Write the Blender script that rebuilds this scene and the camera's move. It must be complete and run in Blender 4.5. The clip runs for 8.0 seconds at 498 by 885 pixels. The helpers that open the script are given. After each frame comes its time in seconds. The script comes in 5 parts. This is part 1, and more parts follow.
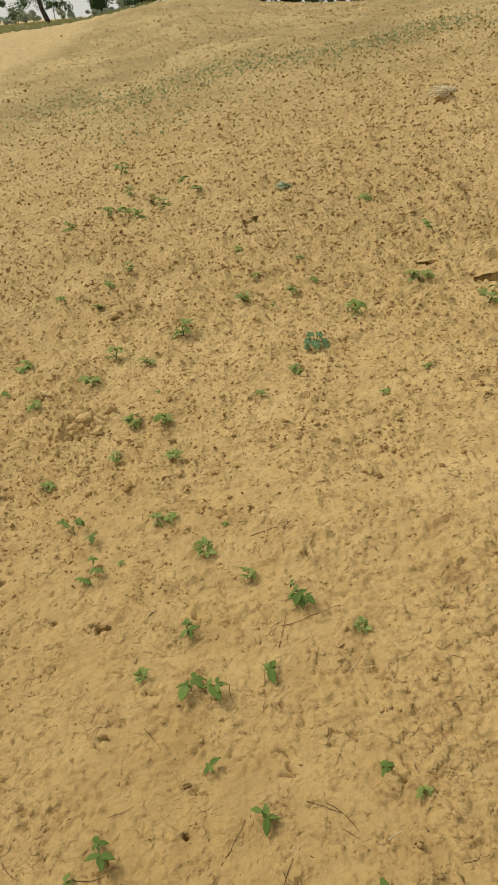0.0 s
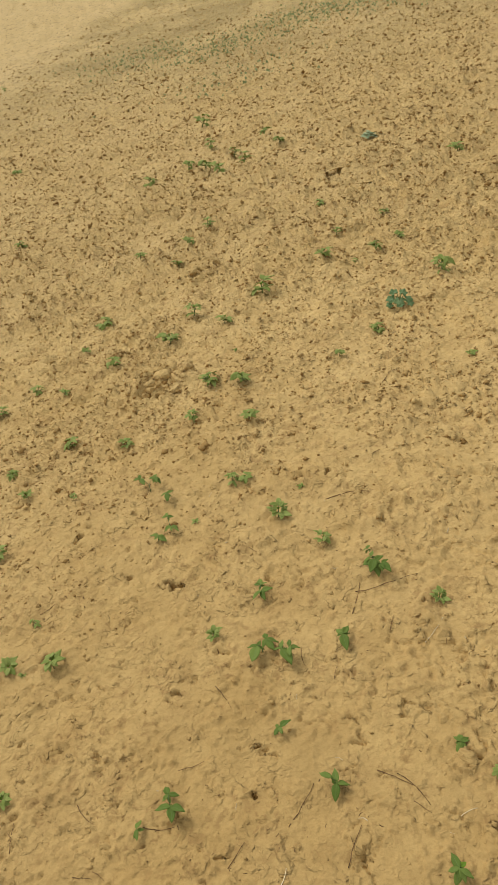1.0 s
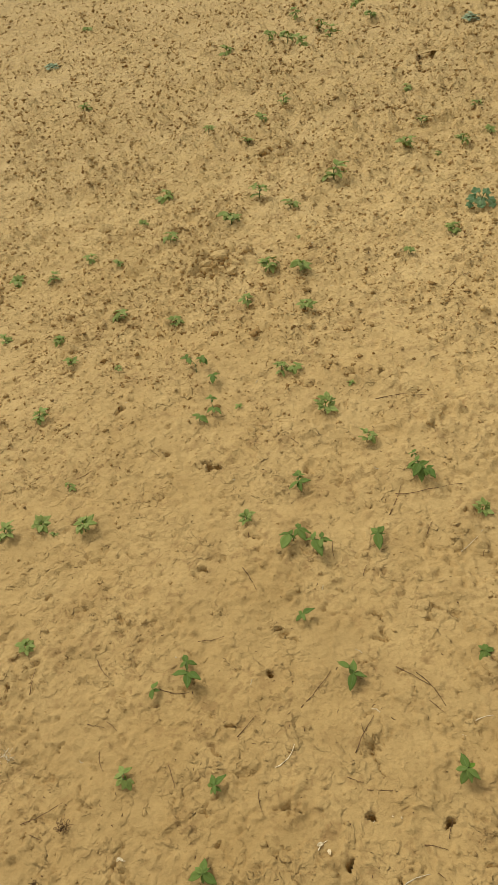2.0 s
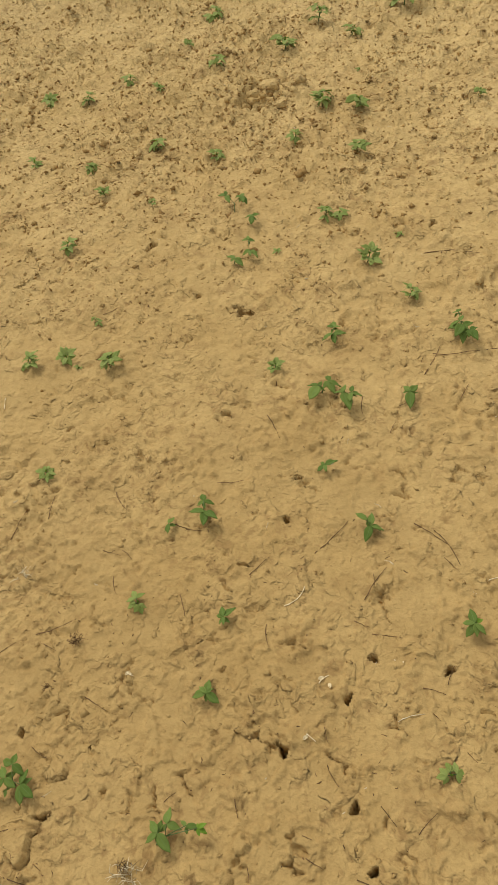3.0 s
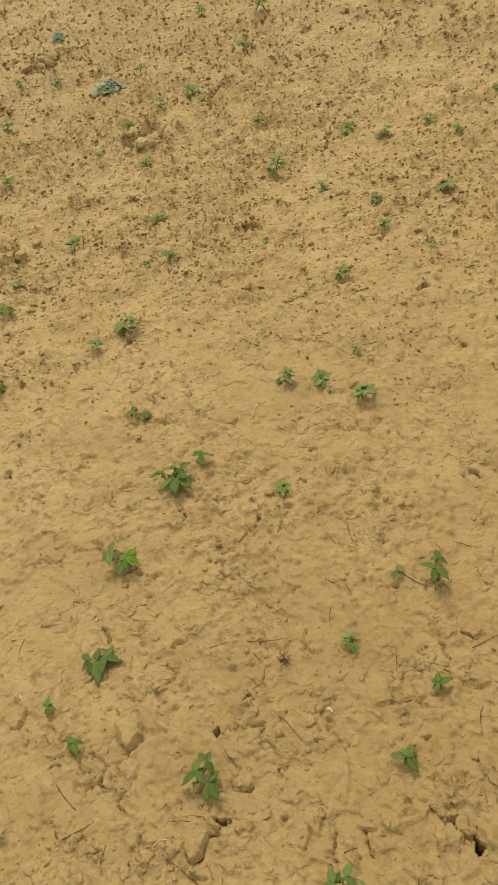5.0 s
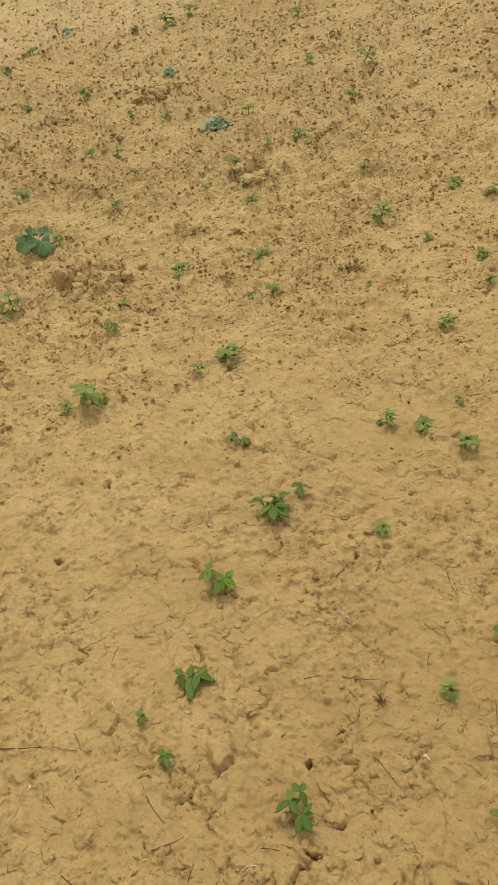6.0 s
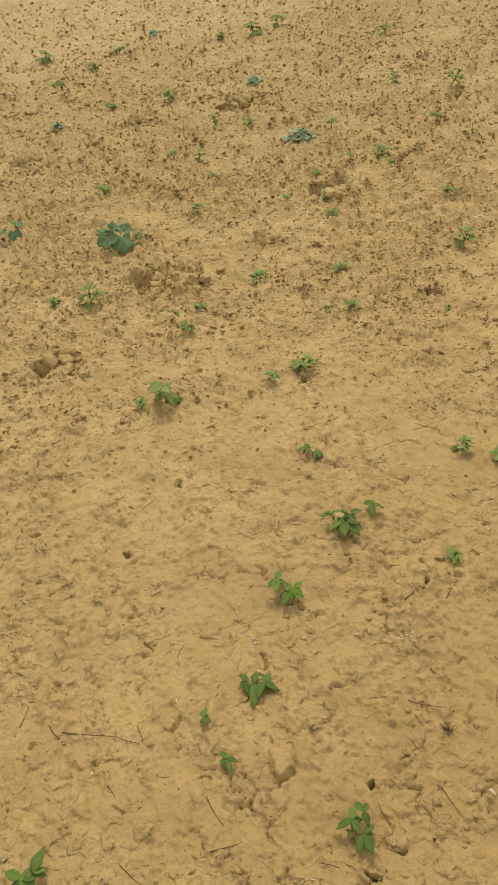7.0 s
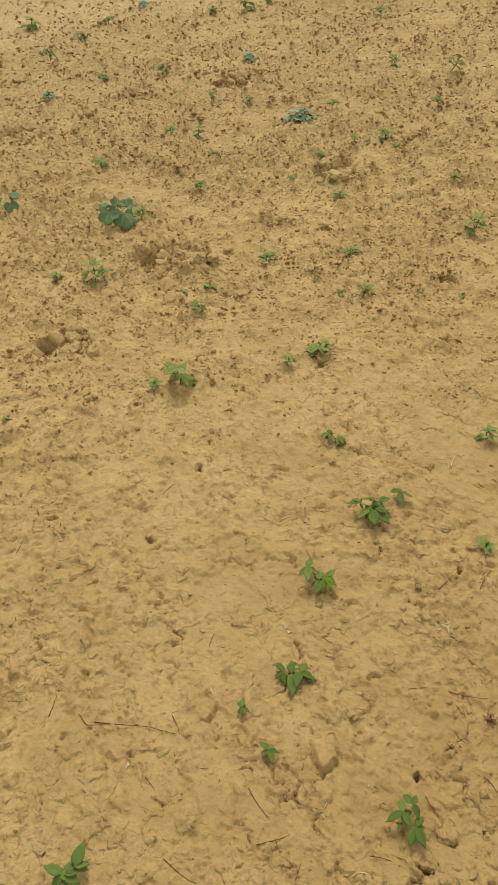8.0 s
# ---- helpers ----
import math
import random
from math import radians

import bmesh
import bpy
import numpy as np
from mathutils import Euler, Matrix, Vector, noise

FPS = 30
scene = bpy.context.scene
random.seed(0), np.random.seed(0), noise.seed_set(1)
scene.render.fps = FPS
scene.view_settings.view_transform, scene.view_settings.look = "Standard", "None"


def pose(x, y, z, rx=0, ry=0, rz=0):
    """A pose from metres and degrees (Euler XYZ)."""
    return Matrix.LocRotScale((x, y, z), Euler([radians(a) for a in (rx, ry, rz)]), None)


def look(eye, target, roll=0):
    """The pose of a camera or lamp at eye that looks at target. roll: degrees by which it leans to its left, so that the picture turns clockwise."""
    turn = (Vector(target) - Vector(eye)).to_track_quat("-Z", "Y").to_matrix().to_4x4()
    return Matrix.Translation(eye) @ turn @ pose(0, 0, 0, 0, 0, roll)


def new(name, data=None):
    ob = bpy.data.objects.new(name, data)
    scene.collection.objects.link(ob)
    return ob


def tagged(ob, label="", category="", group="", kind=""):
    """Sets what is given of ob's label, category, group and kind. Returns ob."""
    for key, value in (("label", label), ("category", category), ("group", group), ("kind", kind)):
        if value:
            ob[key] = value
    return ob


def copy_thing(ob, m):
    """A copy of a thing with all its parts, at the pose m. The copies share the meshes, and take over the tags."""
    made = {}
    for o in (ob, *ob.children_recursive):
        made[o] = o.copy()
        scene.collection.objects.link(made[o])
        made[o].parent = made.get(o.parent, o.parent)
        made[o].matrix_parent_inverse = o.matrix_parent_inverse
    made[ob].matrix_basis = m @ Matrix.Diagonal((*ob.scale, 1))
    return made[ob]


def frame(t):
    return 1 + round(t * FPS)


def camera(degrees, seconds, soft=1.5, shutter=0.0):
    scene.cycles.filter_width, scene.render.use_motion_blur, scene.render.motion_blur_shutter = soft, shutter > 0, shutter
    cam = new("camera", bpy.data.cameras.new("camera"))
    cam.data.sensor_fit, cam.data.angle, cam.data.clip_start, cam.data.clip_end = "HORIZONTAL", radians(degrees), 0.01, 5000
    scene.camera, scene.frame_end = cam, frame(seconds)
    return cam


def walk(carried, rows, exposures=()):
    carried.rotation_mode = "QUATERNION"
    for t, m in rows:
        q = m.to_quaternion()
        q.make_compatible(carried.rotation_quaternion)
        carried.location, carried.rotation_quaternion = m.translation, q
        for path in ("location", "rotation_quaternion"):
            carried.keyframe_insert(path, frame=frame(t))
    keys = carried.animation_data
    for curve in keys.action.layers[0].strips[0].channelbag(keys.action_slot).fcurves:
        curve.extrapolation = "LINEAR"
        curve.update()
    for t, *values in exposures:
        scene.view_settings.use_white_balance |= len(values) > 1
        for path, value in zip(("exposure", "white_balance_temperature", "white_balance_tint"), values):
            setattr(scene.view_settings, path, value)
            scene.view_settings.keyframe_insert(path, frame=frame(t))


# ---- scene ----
# The field's own coordinates (u, v, height over its slope) turn into the world by SLOPE: the field climbs about 11 degrees towards +u.
FALL = Vector((0.19, -0.012, 1.0))
SLOPE = FALL.rotation_difference(Vector((0, 0, 1))).to_matrix().to_4x4()

EXPO = 0.03
cam = camera(38.8, 8.0)
PATH = [
    (0, (0.203, -0.028, 1.39), (0.127, 1.682, 0.354), -15.5),
    (0.5, (0.204, -0.012, 1.391), (0.014, 1.689, 0.357), -17.9),
    (1, (0.197, 0.01, 1.375), (-0.112, 1.666, 0.297), -18.4),
    (1.5, (0.196, 0.024, 1.354), (-0.181, 1.612, 0.197), -18.6),
    (2, (0.157, 0.03, 1.304), (-0.302, 1.513, 0.042), -15.6),
    (2.2, (0.137, 0.03, 1.29), (-0.362, 1.424, -0.055), -15.4),
    (3.3, (0.132, 0.034, 1.213), (-0.402, 1.205, -0.318), -15.6),
    (3.5, (0.123, 0.044, 1.208), (-0.439, 1.195, -0.328), -16.4),
    (4, (0.083, 0.045, 1.227), (-0.639, 1.169, -0.261), -16.4),
    (4.5, (0.034, 0.029, 1.247), (-0.851, 1.086, -0.203), -16.8),
    (4.7, (0.021, 0.022, 1.258), (-0.924, 1.07, -0.159), -16.7),
    (5.8, (-0.088, -0.084, 1.303), (-1.183, 0.989, 0.019), -12.8),
    (6, (-0.11, -0.107, 1.314), (-1.237, 0.943, 0.04), -11.9),
    (6.5, (-0.154, -0.155, 1.335), (-1.333, 0.876, 0.092), -9.5),
    (7, (-0.186, -0.184, 1.342), (-1.393, 0.813, 0.097), -8.5),
    (7.5, (-0.247, -0.221, 1.333), (-1.428, 0.771, 0.059), -6.1),
    (8, (-0.319, -0.269, 1.333), (-1.445, 0.767, 0.044), -5.3),
]
walk(cam, [(t, SLOPE @ look(eye, target, roll)) for t, eye, target, roll in PATH], exposures=[(0.0, EXPO), (8.0, EXPO)])

# ---- sky and sun: a bright hazy day, soft light from the field's far side ----
SUN_HEIGHT, SUN_TURN = 44.0, 52.0       # degrees; turn is counted from +y towards -x
world = bpy.data.worlds.new("sky")
scene.world = world
world.use_nodes = True
wn = world.node_tree.nodes
sky = wn.new("ShaderNodeTexSky")
sky.sky_type, sky.sun_disc = "NISHITA", False
sky.sun_elevation, sky.sun_rotation = radians(SUN_HEIGHT), radians(-SUN_TURN)
sky.air_density, sky.dust_density, sky.ozone_density = 1.0, 6.0, 1.0
pale = wn.new("ShaderNodeMix")           # thin cloud over the whole sky
pale.data_type, pale.blend_type = "RGBA", "MIX"
pale.inputs[0].default_value = 0.85
world.node_tree.links.new(sky.outputs[0], pale.inputs[6])
pale.inputs[7].default_value = (7.25, 7.2, 6.6, 1)
world.node_tree.links.new(pale.outputs[2], wn["Background"].inputs["Color"])
wn["Background"].inputs["Strength"].default_value = 0.100
sun = new("sun", bpy.data.lights.new("sun", "SUN"))
sun.data.energy, sun.data.angle, sun.data.color = 1.85, radians(18), (1.0, 0.95, 0.86)
a, h = radians(SUN_TURN), radians(SUN_HEIGHT)
sun.matrix_world = look((-math.sin(a) * math.cos(h) * 50, math.cos(a) * math.cos(h) * 50, math.sin(h) * 50), (0, 0, 0))


# ---- materials ----
class Nodes:
    """A node material in a few lines."""

    def __init__(self, name, rough=0.9):
        self.mat = bpy.data.materials.new(name)
        self.mat.use_nodes = True
        self.tree = self.mat.node_tree
        self.bsdf = self.tree.nodes["Principled BSDF"]
        self.bsdf.inputs["Roughness"].default_value = rough
        self.bsdf.inputs["Specular IOR Level"].default_value = 0.25

    def add(self, kind, **values):
        node = self.tree.nodes.new("ShaderNode" + kind)
        if "data_type" in values:
            node.data_type = values["data_type"]
        if "blend_type" in values:
            node.blend_type = values["blend_type"]
        if "feature" in values:
            node.feature = values["feature"]
        if "operation" in values:
            node.operation = values["operation"]
        if "wave_type" in values:
            node.wave_type, node.bands_direction = values["wave_type"], values["bands_direction"]
        return node

    def link(self, a, b):
        self.tree.links.new(a, b)

    def noise(self, where, scale, detail=4.0, rough=0.55, lump=0.0):
        node = self.add("TexNoise")
        node.inputs["Scale"].default_value, node.inputs["Detail"].default_value = scale, detail
        node.inputs["Roughness"].default_value, node.inputs["Distortion"].default_value = rough, lump
        self.link(where, node.inputs["Vector"])
        return node.outputs[0]

    def noise_colour(self, where, scale):
        node = self.add("TexNoise")
        node.inputs["Scale"].default_value, node.inputs["Detail"].default_value = scale, 3.0
        self.link(where, node.inputs["Vector"])
        return node.outputs["Color"]

    def ramp(self, value, *stops):
        node = self.add("ValToRGB")
        for i, (at, colour) in enumerate(stops):
            stop = node.color_ramp.elements[i] if i < 2 else node.color_ramp.elements.new(at)
            stop.position, stop.color = at, (*colour, 1) if len(colour) == 3 else colour
        self.link(value, node.inputs[0])
        return node.outputs[0]

    def mix(self, kind, factor, first, second):
        node = self.add("Mix", data_type="RGBA", blend_type=kind)
        for socket, value in ((0, factor), (6, first), (7, second)):
            if isinstance(value, bpy.types.NodeSocket):
                self.link(value, node.inputs[socket])
            else:
                node.inputs[socket].default_value = value if socket == 0 else (*value, 1)
        return node.outputs[2]

    def scaled(self, value, factor):
        node = self.add("Math", operation="MULTIPLY")
        self.link(value, node.inputs[0])
        node.inputs[1].default_value = factor
        return node.outputs[0]

    def bump(self, height, strength, distance, before=None):
        node = self.add("Bump")
        node.inputs["Strength"].default_value, node.inputs["Distance"].default_value = strength, distance
        self.link(height, node.inputs["Height"])
        if before:
            self.link(before, node.inputs["Normal"])
        self.link(node.outputs[0], self.bsdf.inputs["Normal"])
        return node.outputs[0]


G1, G0 = (1, 1, 1), (0, 0, 0)


def soil_material(name, tone=1.0, loose=False):
    m = Nodes(name, 0.93)
    where = m.add("NewGeometry").outputs["Position"]
    big = m.noise(where, 0.55, 3)
    mid = m.noise(where, 5.0, 5, 0.6)
    fine = m.noise(where, 60.0, 6, 0.65)
    grain = m.noise(where, 420.0, 3, 0.6)
    colour = m.ramp(big, (0.32, (0.465 * tone, 0.328 * tone, 0.135 * tone)), (0.70, (0.520 * tone, 0.376 * tone, 0.166 * tone)))
    colour = m.mix("MIX", m.ramp(mid, (0.42, G0), (0.68, (0.35, 0.35, 0.35))), colour, (0.41 * tone, 0.272 * tone, 0.098 * tone))
    colour = m.mix("MULTIPLY", 0.22, colour, m.ramp(fine, (0.30, (0.62, 0.58, 0.52)), (0.60, (1.08, 1.08, 1.08))))
    colour = m.mix("MULTIPLY", 0.18, colour, m.ramp(m.noise(where, 13.0, 6, 0.7), (0.36, (0.66, 0.63, 0.56)), (0.55, (1.06, 1.06, 1.06))))
    mottle = m.noise(where, 130.0, 4, 0.6, 0.5)
    colour = m.mix("MULTIPLY", 0.16, colour, m.ramp(mottle, (0.36, (0.66, 0.62, 0.55)), (0.50, (1.04, 1.04, 1.04))))
    colour = m.mix("MULTIPLY", 0.15, colour, m.ramp(grain, (0.30, (0.62, 0.60, 0.56)), (0.62, (1.1, 1.1, 1.1))))
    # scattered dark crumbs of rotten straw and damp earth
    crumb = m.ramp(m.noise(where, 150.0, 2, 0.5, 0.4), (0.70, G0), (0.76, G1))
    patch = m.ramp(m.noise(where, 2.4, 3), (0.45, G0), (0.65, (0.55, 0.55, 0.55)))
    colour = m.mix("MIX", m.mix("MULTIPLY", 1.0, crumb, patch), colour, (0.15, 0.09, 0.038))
    # dark mottles: damp earth, and shade between small clods put into the colour
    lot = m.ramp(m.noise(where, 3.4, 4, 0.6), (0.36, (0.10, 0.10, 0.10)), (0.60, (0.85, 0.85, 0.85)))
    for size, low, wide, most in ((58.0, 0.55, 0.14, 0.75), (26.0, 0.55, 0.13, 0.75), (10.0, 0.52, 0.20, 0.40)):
        damp_shade = m.ramp(m.noise(where, size, 3, 0.6, 0.5), (low, G0), (low + wide, (most, most, most)))
        colour = m.mix("MIX", m.mix("MULTIPLY", 1.0, damp_shade, lot), colour, (0.232, 0.140, 0.053))
    # the crust is darker close to the path and paler farther out
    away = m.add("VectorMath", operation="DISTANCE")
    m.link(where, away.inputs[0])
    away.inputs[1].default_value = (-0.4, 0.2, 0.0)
    # 0 beside the path, 1 from 3.2 m outwards
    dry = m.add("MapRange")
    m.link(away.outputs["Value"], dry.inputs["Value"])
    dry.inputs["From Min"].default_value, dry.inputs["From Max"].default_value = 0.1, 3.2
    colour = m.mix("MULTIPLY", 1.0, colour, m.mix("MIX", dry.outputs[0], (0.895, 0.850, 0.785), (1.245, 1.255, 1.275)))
    if loose:                            # every clod has its own tone, from dusty to freshly broken and moist
        own = m.add("NewGeometry").outputs["Random Per Island"]
        colour = m.mix("MULTIPLY", 1.0, colour, m.ramp(own, (0.0, (0.54, 0.44, 0.32)), (0.40, (0.86, 0.81, 0.73)), (1.0, (1.08, 1.08, 1.08))))
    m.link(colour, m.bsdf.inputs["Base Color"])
    crumbs = m.add("TexVoronoi", feature="F1")
    crumbs.inputs["Scale"].default_value = 95.0
    m.link(m.mix("ADD", 1.0, where, m.mix("MULTIPLY", 1.0, m.noise_colour(where, 70.0), (0.012, 0.012, 0.012))), crumbs.inputs["Vector"])
    # the soil lies rougher up the slope than round the path
    far = m.add("VectorMath", operation="LENGTH")
    m.link(where, far.inputs[0])
    upward = m.add("MapRange")
    m.link(far.outputs["Value"], upward.inputs["Value"])
    for socket, value in (("From Min", 1.6), ("From Max", 4.5), ("To Min", 0.25), ("To Max", 1.0)):
        upward.inputs[socket].default_value = value
    ragged = m.bump(m.noise(where, 2.6, 8, 0.75), 0.24, 0.12)
    rolling = m.bump(m.noise(where, 15.0, 5, 0.66), 0.28, 0.040, ragged)
    m.link(upward.outputs[0], rolling.node.inputs["Strength"])
    first = m.bump(fine, 0.14, 0.005, rolling)
    # crisp little nubs and broken rims of crust
    patchy = m.ramp(m.noise(where, 6.0, 4, 0.6), (0.40, (0.12, 0.12, 0.12)), (0.60, G1))
    for size, low, strength, high in ((55.0, 0.54, 0.50, 0.0060), (25.0, 0.54, 0.60, 0.0140)):
        nub = m.ramp(m.noise(where, size, 2, 0.5, 0.4), (low, G0), (low + 0.11, (0.9, 0.9, 0.9)), (low + 0.25, G1))
        first = m.bump(m.mix("MULTIPLY", 1.0, nub, patchy), strength, high, first)
    second = m.bump(m.ramp(crumbs.outputs["Distance"], (0.1, G1), (0.62, G0)), 0.10, 0.003, first)
    m.bump(grain, 0.12, 0.0010, second)
    return m, where, colour


def field_material():
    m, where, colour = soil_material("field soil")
    # pale blown sand on the flat beyond the far side of the slope, and a damper olive-brown band before it
    parts = m.add("SeparateXYZ")
    m.link(where, parts.inputs[0])
    wobble = m.noise(where, 0.30, 5, 0.65)

    def zone(across, along, lift, low, high, most):
        first = m.add("Math", operation="MULTIPLY_ADD")
        m.link(parts.outputs["X"], first.inputs[0])
        first.inputs[1].default_value = across
        m.link(m.scaled(parts.outputs["Y"], along), first.inputs[2])
        ragged = m.add("Math", operation="MULTIPLY_ADD")
        m.link(wobble, ragged.inputs[0])
        ragged.inputs[1].default_value = lift
        m.link(first.outputs[0], ragged.inputs[2])
        span = m.add("MapRange")
        m.link(ragged.outputs[0], span.inputs["Value"])
        span.inputs["From Min"].default_value, span.inputs["From Max"].default_value = low, high
        span.inputs["To Max"].default_value = most
        return span.outputs[0]

    damp_shade = zone(0.25, 1.0, 8.0, 13.0, 20.0, 0.72)
    colour = m.mix("MIX", damp_shade, colour, m.ramp(m.noise(where, 0.42, 7, 0.68, 0.6), (0.36, (0.300, 0.228, 0.090)), (0.50, (0.395, 0.298, 0.122)), (0.62, (0.56, 0.415, 0.185))))
    sand = zone(-4.0, 0.45, 9.0, 30.0, 36.0, 0.85)
    colour = m.mix("MIX", sand, colour, (0.63, 0.460, 0.215))
    colour = m.mix("MULTIPLY", 0.24, colour, m.ramp(m.noise(where, 3.2, 9, 0.78), (0.38, (0.66, 0.62, 0.54)), (0.56, (1.08, 1.08, 1.08))))
    # clods and tufts of the far band, too small to tell apart there
    beyond = m.add("VectorMath", operation="LENGTH")
    m.link(where, beyond.inputs[0])
    far = m.add("MapRange")
    m.link(beyond.outputs["Value"], far.inputs["Value"])
    far.inputs["From Min"].default_value, far.inputs["From Max"].default_value = 7.0, 15.0
    far.inputs["To Max"].default_value = 0.8
    # the dark flecks put the shaded sides of those clods into the colour
    flecks = m.ramp(m.noise(where, 11.0, 4, 0.65, 0.6), (0.57, G0), (0.63, G1))
    colour = m.mix("MIX", m.mix("MULTIPLY", 1.0, flecks, far.outputs[0]), colour, (0.230, 0.150, 0.060))
    m.link(colour, m.bsdf.inputs["Base Color"])
    return m.mat


def leaf_material(name, dark, light, back=0.35, vein=(0.20, 0.30, 0.10)):
    m = Nodes(name, 0.68)
    m.bsdf.inputs["Specular IOR Level"].default_value = 0.2
    own = m.add("ObjectInfo").outputs["Random"]
    coord = m.add("TexCoord")
    blotch = m.noise(coord.outputs["Object"], 2.2, 3)
    colour = m.mix("MIX", own, dark, light)
    colour = m.mix("MULTIPLY", 0.5, colour, m.ramp(blotch, (0.3, (0.70, 0.72, 0.70)), (0.65, (1.12, 1.10, 1.05))))
    uv = m.add("SeparateXYZ")
    m.link(coord.outputs["UV"], uv.inputs[0])
    rib = m.ramp(uv.outputs["X"], (0.455, G0), (0.5, (0.6, 0.6, 0.6)), (0.545, G0))
    colour = m.mix("MIX", rib, colour, vein)
    m.link(colour, m.bsdf.inputs["Base Color"])
    wave = m.add("TexWave", wave_type="BANDS", bands_direction="Y")
    wave.inputs["Scale"].default_value, wave.inputs["Distortion"].default_value = 2.6, 1.5
    m.link(coord.outputs["UV"], wave.inputs["Vector"])
    m.bump(wave.outputs["Fac"], 0.10, 0.001)
    thin = m.add("BsdfTranslucent")
    m.link(colour, thin.inputs["Color"])
    blend = m.add("MixShader")
    blend.inputs[0].default_value = back
    m.link(m.bsdf.outputs[0], blend.inputs[1])
    m.link(thin.outputs[0], blend.inputs[2])
    m.link(blend.outputs[0], m.tree.nodes["Material Output"].inputs["Surface"])
    return m.mat


def plain_material(name, dark, light, scale, rough=0.85):
    m = Nodes(name, rough)
    coord = m.add("TexCoord").outputs["Object"]
    own = m.add("ObjectInfo").outputs["Random"]
    colour = m.mix("MIX", m.ramp(m.noise(coord, scale, 4), (0.35, G0), (0.65, G1)), dark, light)
    colour = m.mix("MULTIPLY", 1.0, colour, m.ramp(own, (0.0, (0.75, 0.75, 0.75)), (1.0, (1.15, 1.15, 1.15))))
    m.link(colour, m.bsdf.inputs["Base Color"])
    m.bump(m.noise(coord, scale * 3, 3), 0.4, 0.002)
    return m.mat


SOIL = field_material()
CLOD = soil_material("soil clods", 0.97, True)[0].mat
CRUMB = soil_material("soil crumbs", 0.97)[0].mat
LEAF = leaf_material("young leaf", (0.135, 0.212, 0.040), (0.235, 0.322, 0.075))
# lighter green than LEAF, for the seedlings set out by list
LEAF_PALE = leaf_material("pale young leaf", (0.265, 0.335, 0.080), (0.390, 0.455, 0.140))
LEAF_BRIGHT = leaf_material("bright young leaf", (0.18, 0.32, 0.035), (0.25, 0.40, 0.05))
LEAF_BLUE = leaf_material("blue-green leaf", (0.32, 0.42, 0.24), (0.44, 0.53, 0.33), 0.2, (0.19, 0.27, 0.19))
LEAF_DARK = leaf_material("dark broad leaf", (0.140, 0.240, 0.098), (0.195, 0.295, 0.130), 0.2, (0.36, 0.46, 0.30))
LEAF_WEED = leaf_material("weed leaf", (0.28, 0.33, 0.15), (0.38, 0.41, 0.21), 0.3)
STEM = plain_material("green stem", (0.10, 0.17, 0.05), (0.17, 0.20, 0.08), 90.0)
TWIG = plain_material("weathered twig", (0.085, 0.047, 0.021), (0.21, 0.120, 0.052), 160.0)
STRAW = plain_material("dry straw", (0.64, 0.52, 0.31), (0.84, 0.75, 0.54), 140.0)
HUSK = plain_material("seed husk", (0.50, 0.38, 0.20), (0.72, 0.60, 0.38), 300.0)
BARK = plain_material("bark", (0.030, 0.025, 0.020), (0.085, 0.070, 0.055), 5.0)
TREE_LEAF = leaf_material("tree leaf", (0.030, 0.060, 0.022), (0.060, 0.100, 0.040), 0.2)
# paled so that the haze over distant bushes sits in the leaf colour
HAZED_BUSH_LEAF = leaf_material("hazed bush leaf", (0.29, 0.35, 0.25), (0.38, 0.43, 0.33), 0.2)
GRASS = leaf_material("ridge grass", (0.16, 0.20, 0.08), (0.28, 0.29, 0.13), 0.2)


# ---- the lie of the land ----
def scatter_hash(i, j, seed):
    h = (i.astype(np.int64) * 374761393 + j.astype(np.int64) * 668265263 + seed * 974634777) & 0xFFFFFFFF
    h = ((h ^ (h >> 13)) * 1274126177) & 0xFFFFFFFF
    h = ((h ^ (h >> 16)) * 2246822519) & 0xFFFFFFFF
    return (h ^ (h >> 15)) & 0xFFFFFFFF


def gradient_noise(x, y, seed):
    """About -1 to 1, one wave a unit."""
    i, j = np.floor(x), np.floor(y)
    fx, fy = x - i, y - j
    sx, sy = fx * fx * fx * (fx * (fx * 6 - 15) + 10), fy * fy * fy * (fy * (fy * 6 - 15) + 10)
    corner = []
    for dj in (0, 1):
        for di in (0, 1):
            turn = scatter_hash(i + di, j + dj, seed) * (2 * math.pi / 4294967296.0)
            corner.append(np.cos(turn) * (fx - di) + np.sin(turn) * (fy - dj))
    low, high = corner[0] + (corner[1] - corner[0]) * sx, corner[2] + (corner[3] - corner[2]) * sx
    return (low + (high - low) * sy) * 1.5


def layered(x, y, size, seed, octaves=4, gain=0.5):
    total, weight, reach = 0.0, 1.0, 0.0
    for k in range(octaves):
        turn = 0.6 * k
        c, s = math.cos(turn) * 2 ** k / size, math.sin(turn) * 2 ** k / size
        total = total + weight * gradient_noise(c * x - s * y, s * x + c * y, seed + k)
        reach += weight
        weight *= gain
    return total / reach


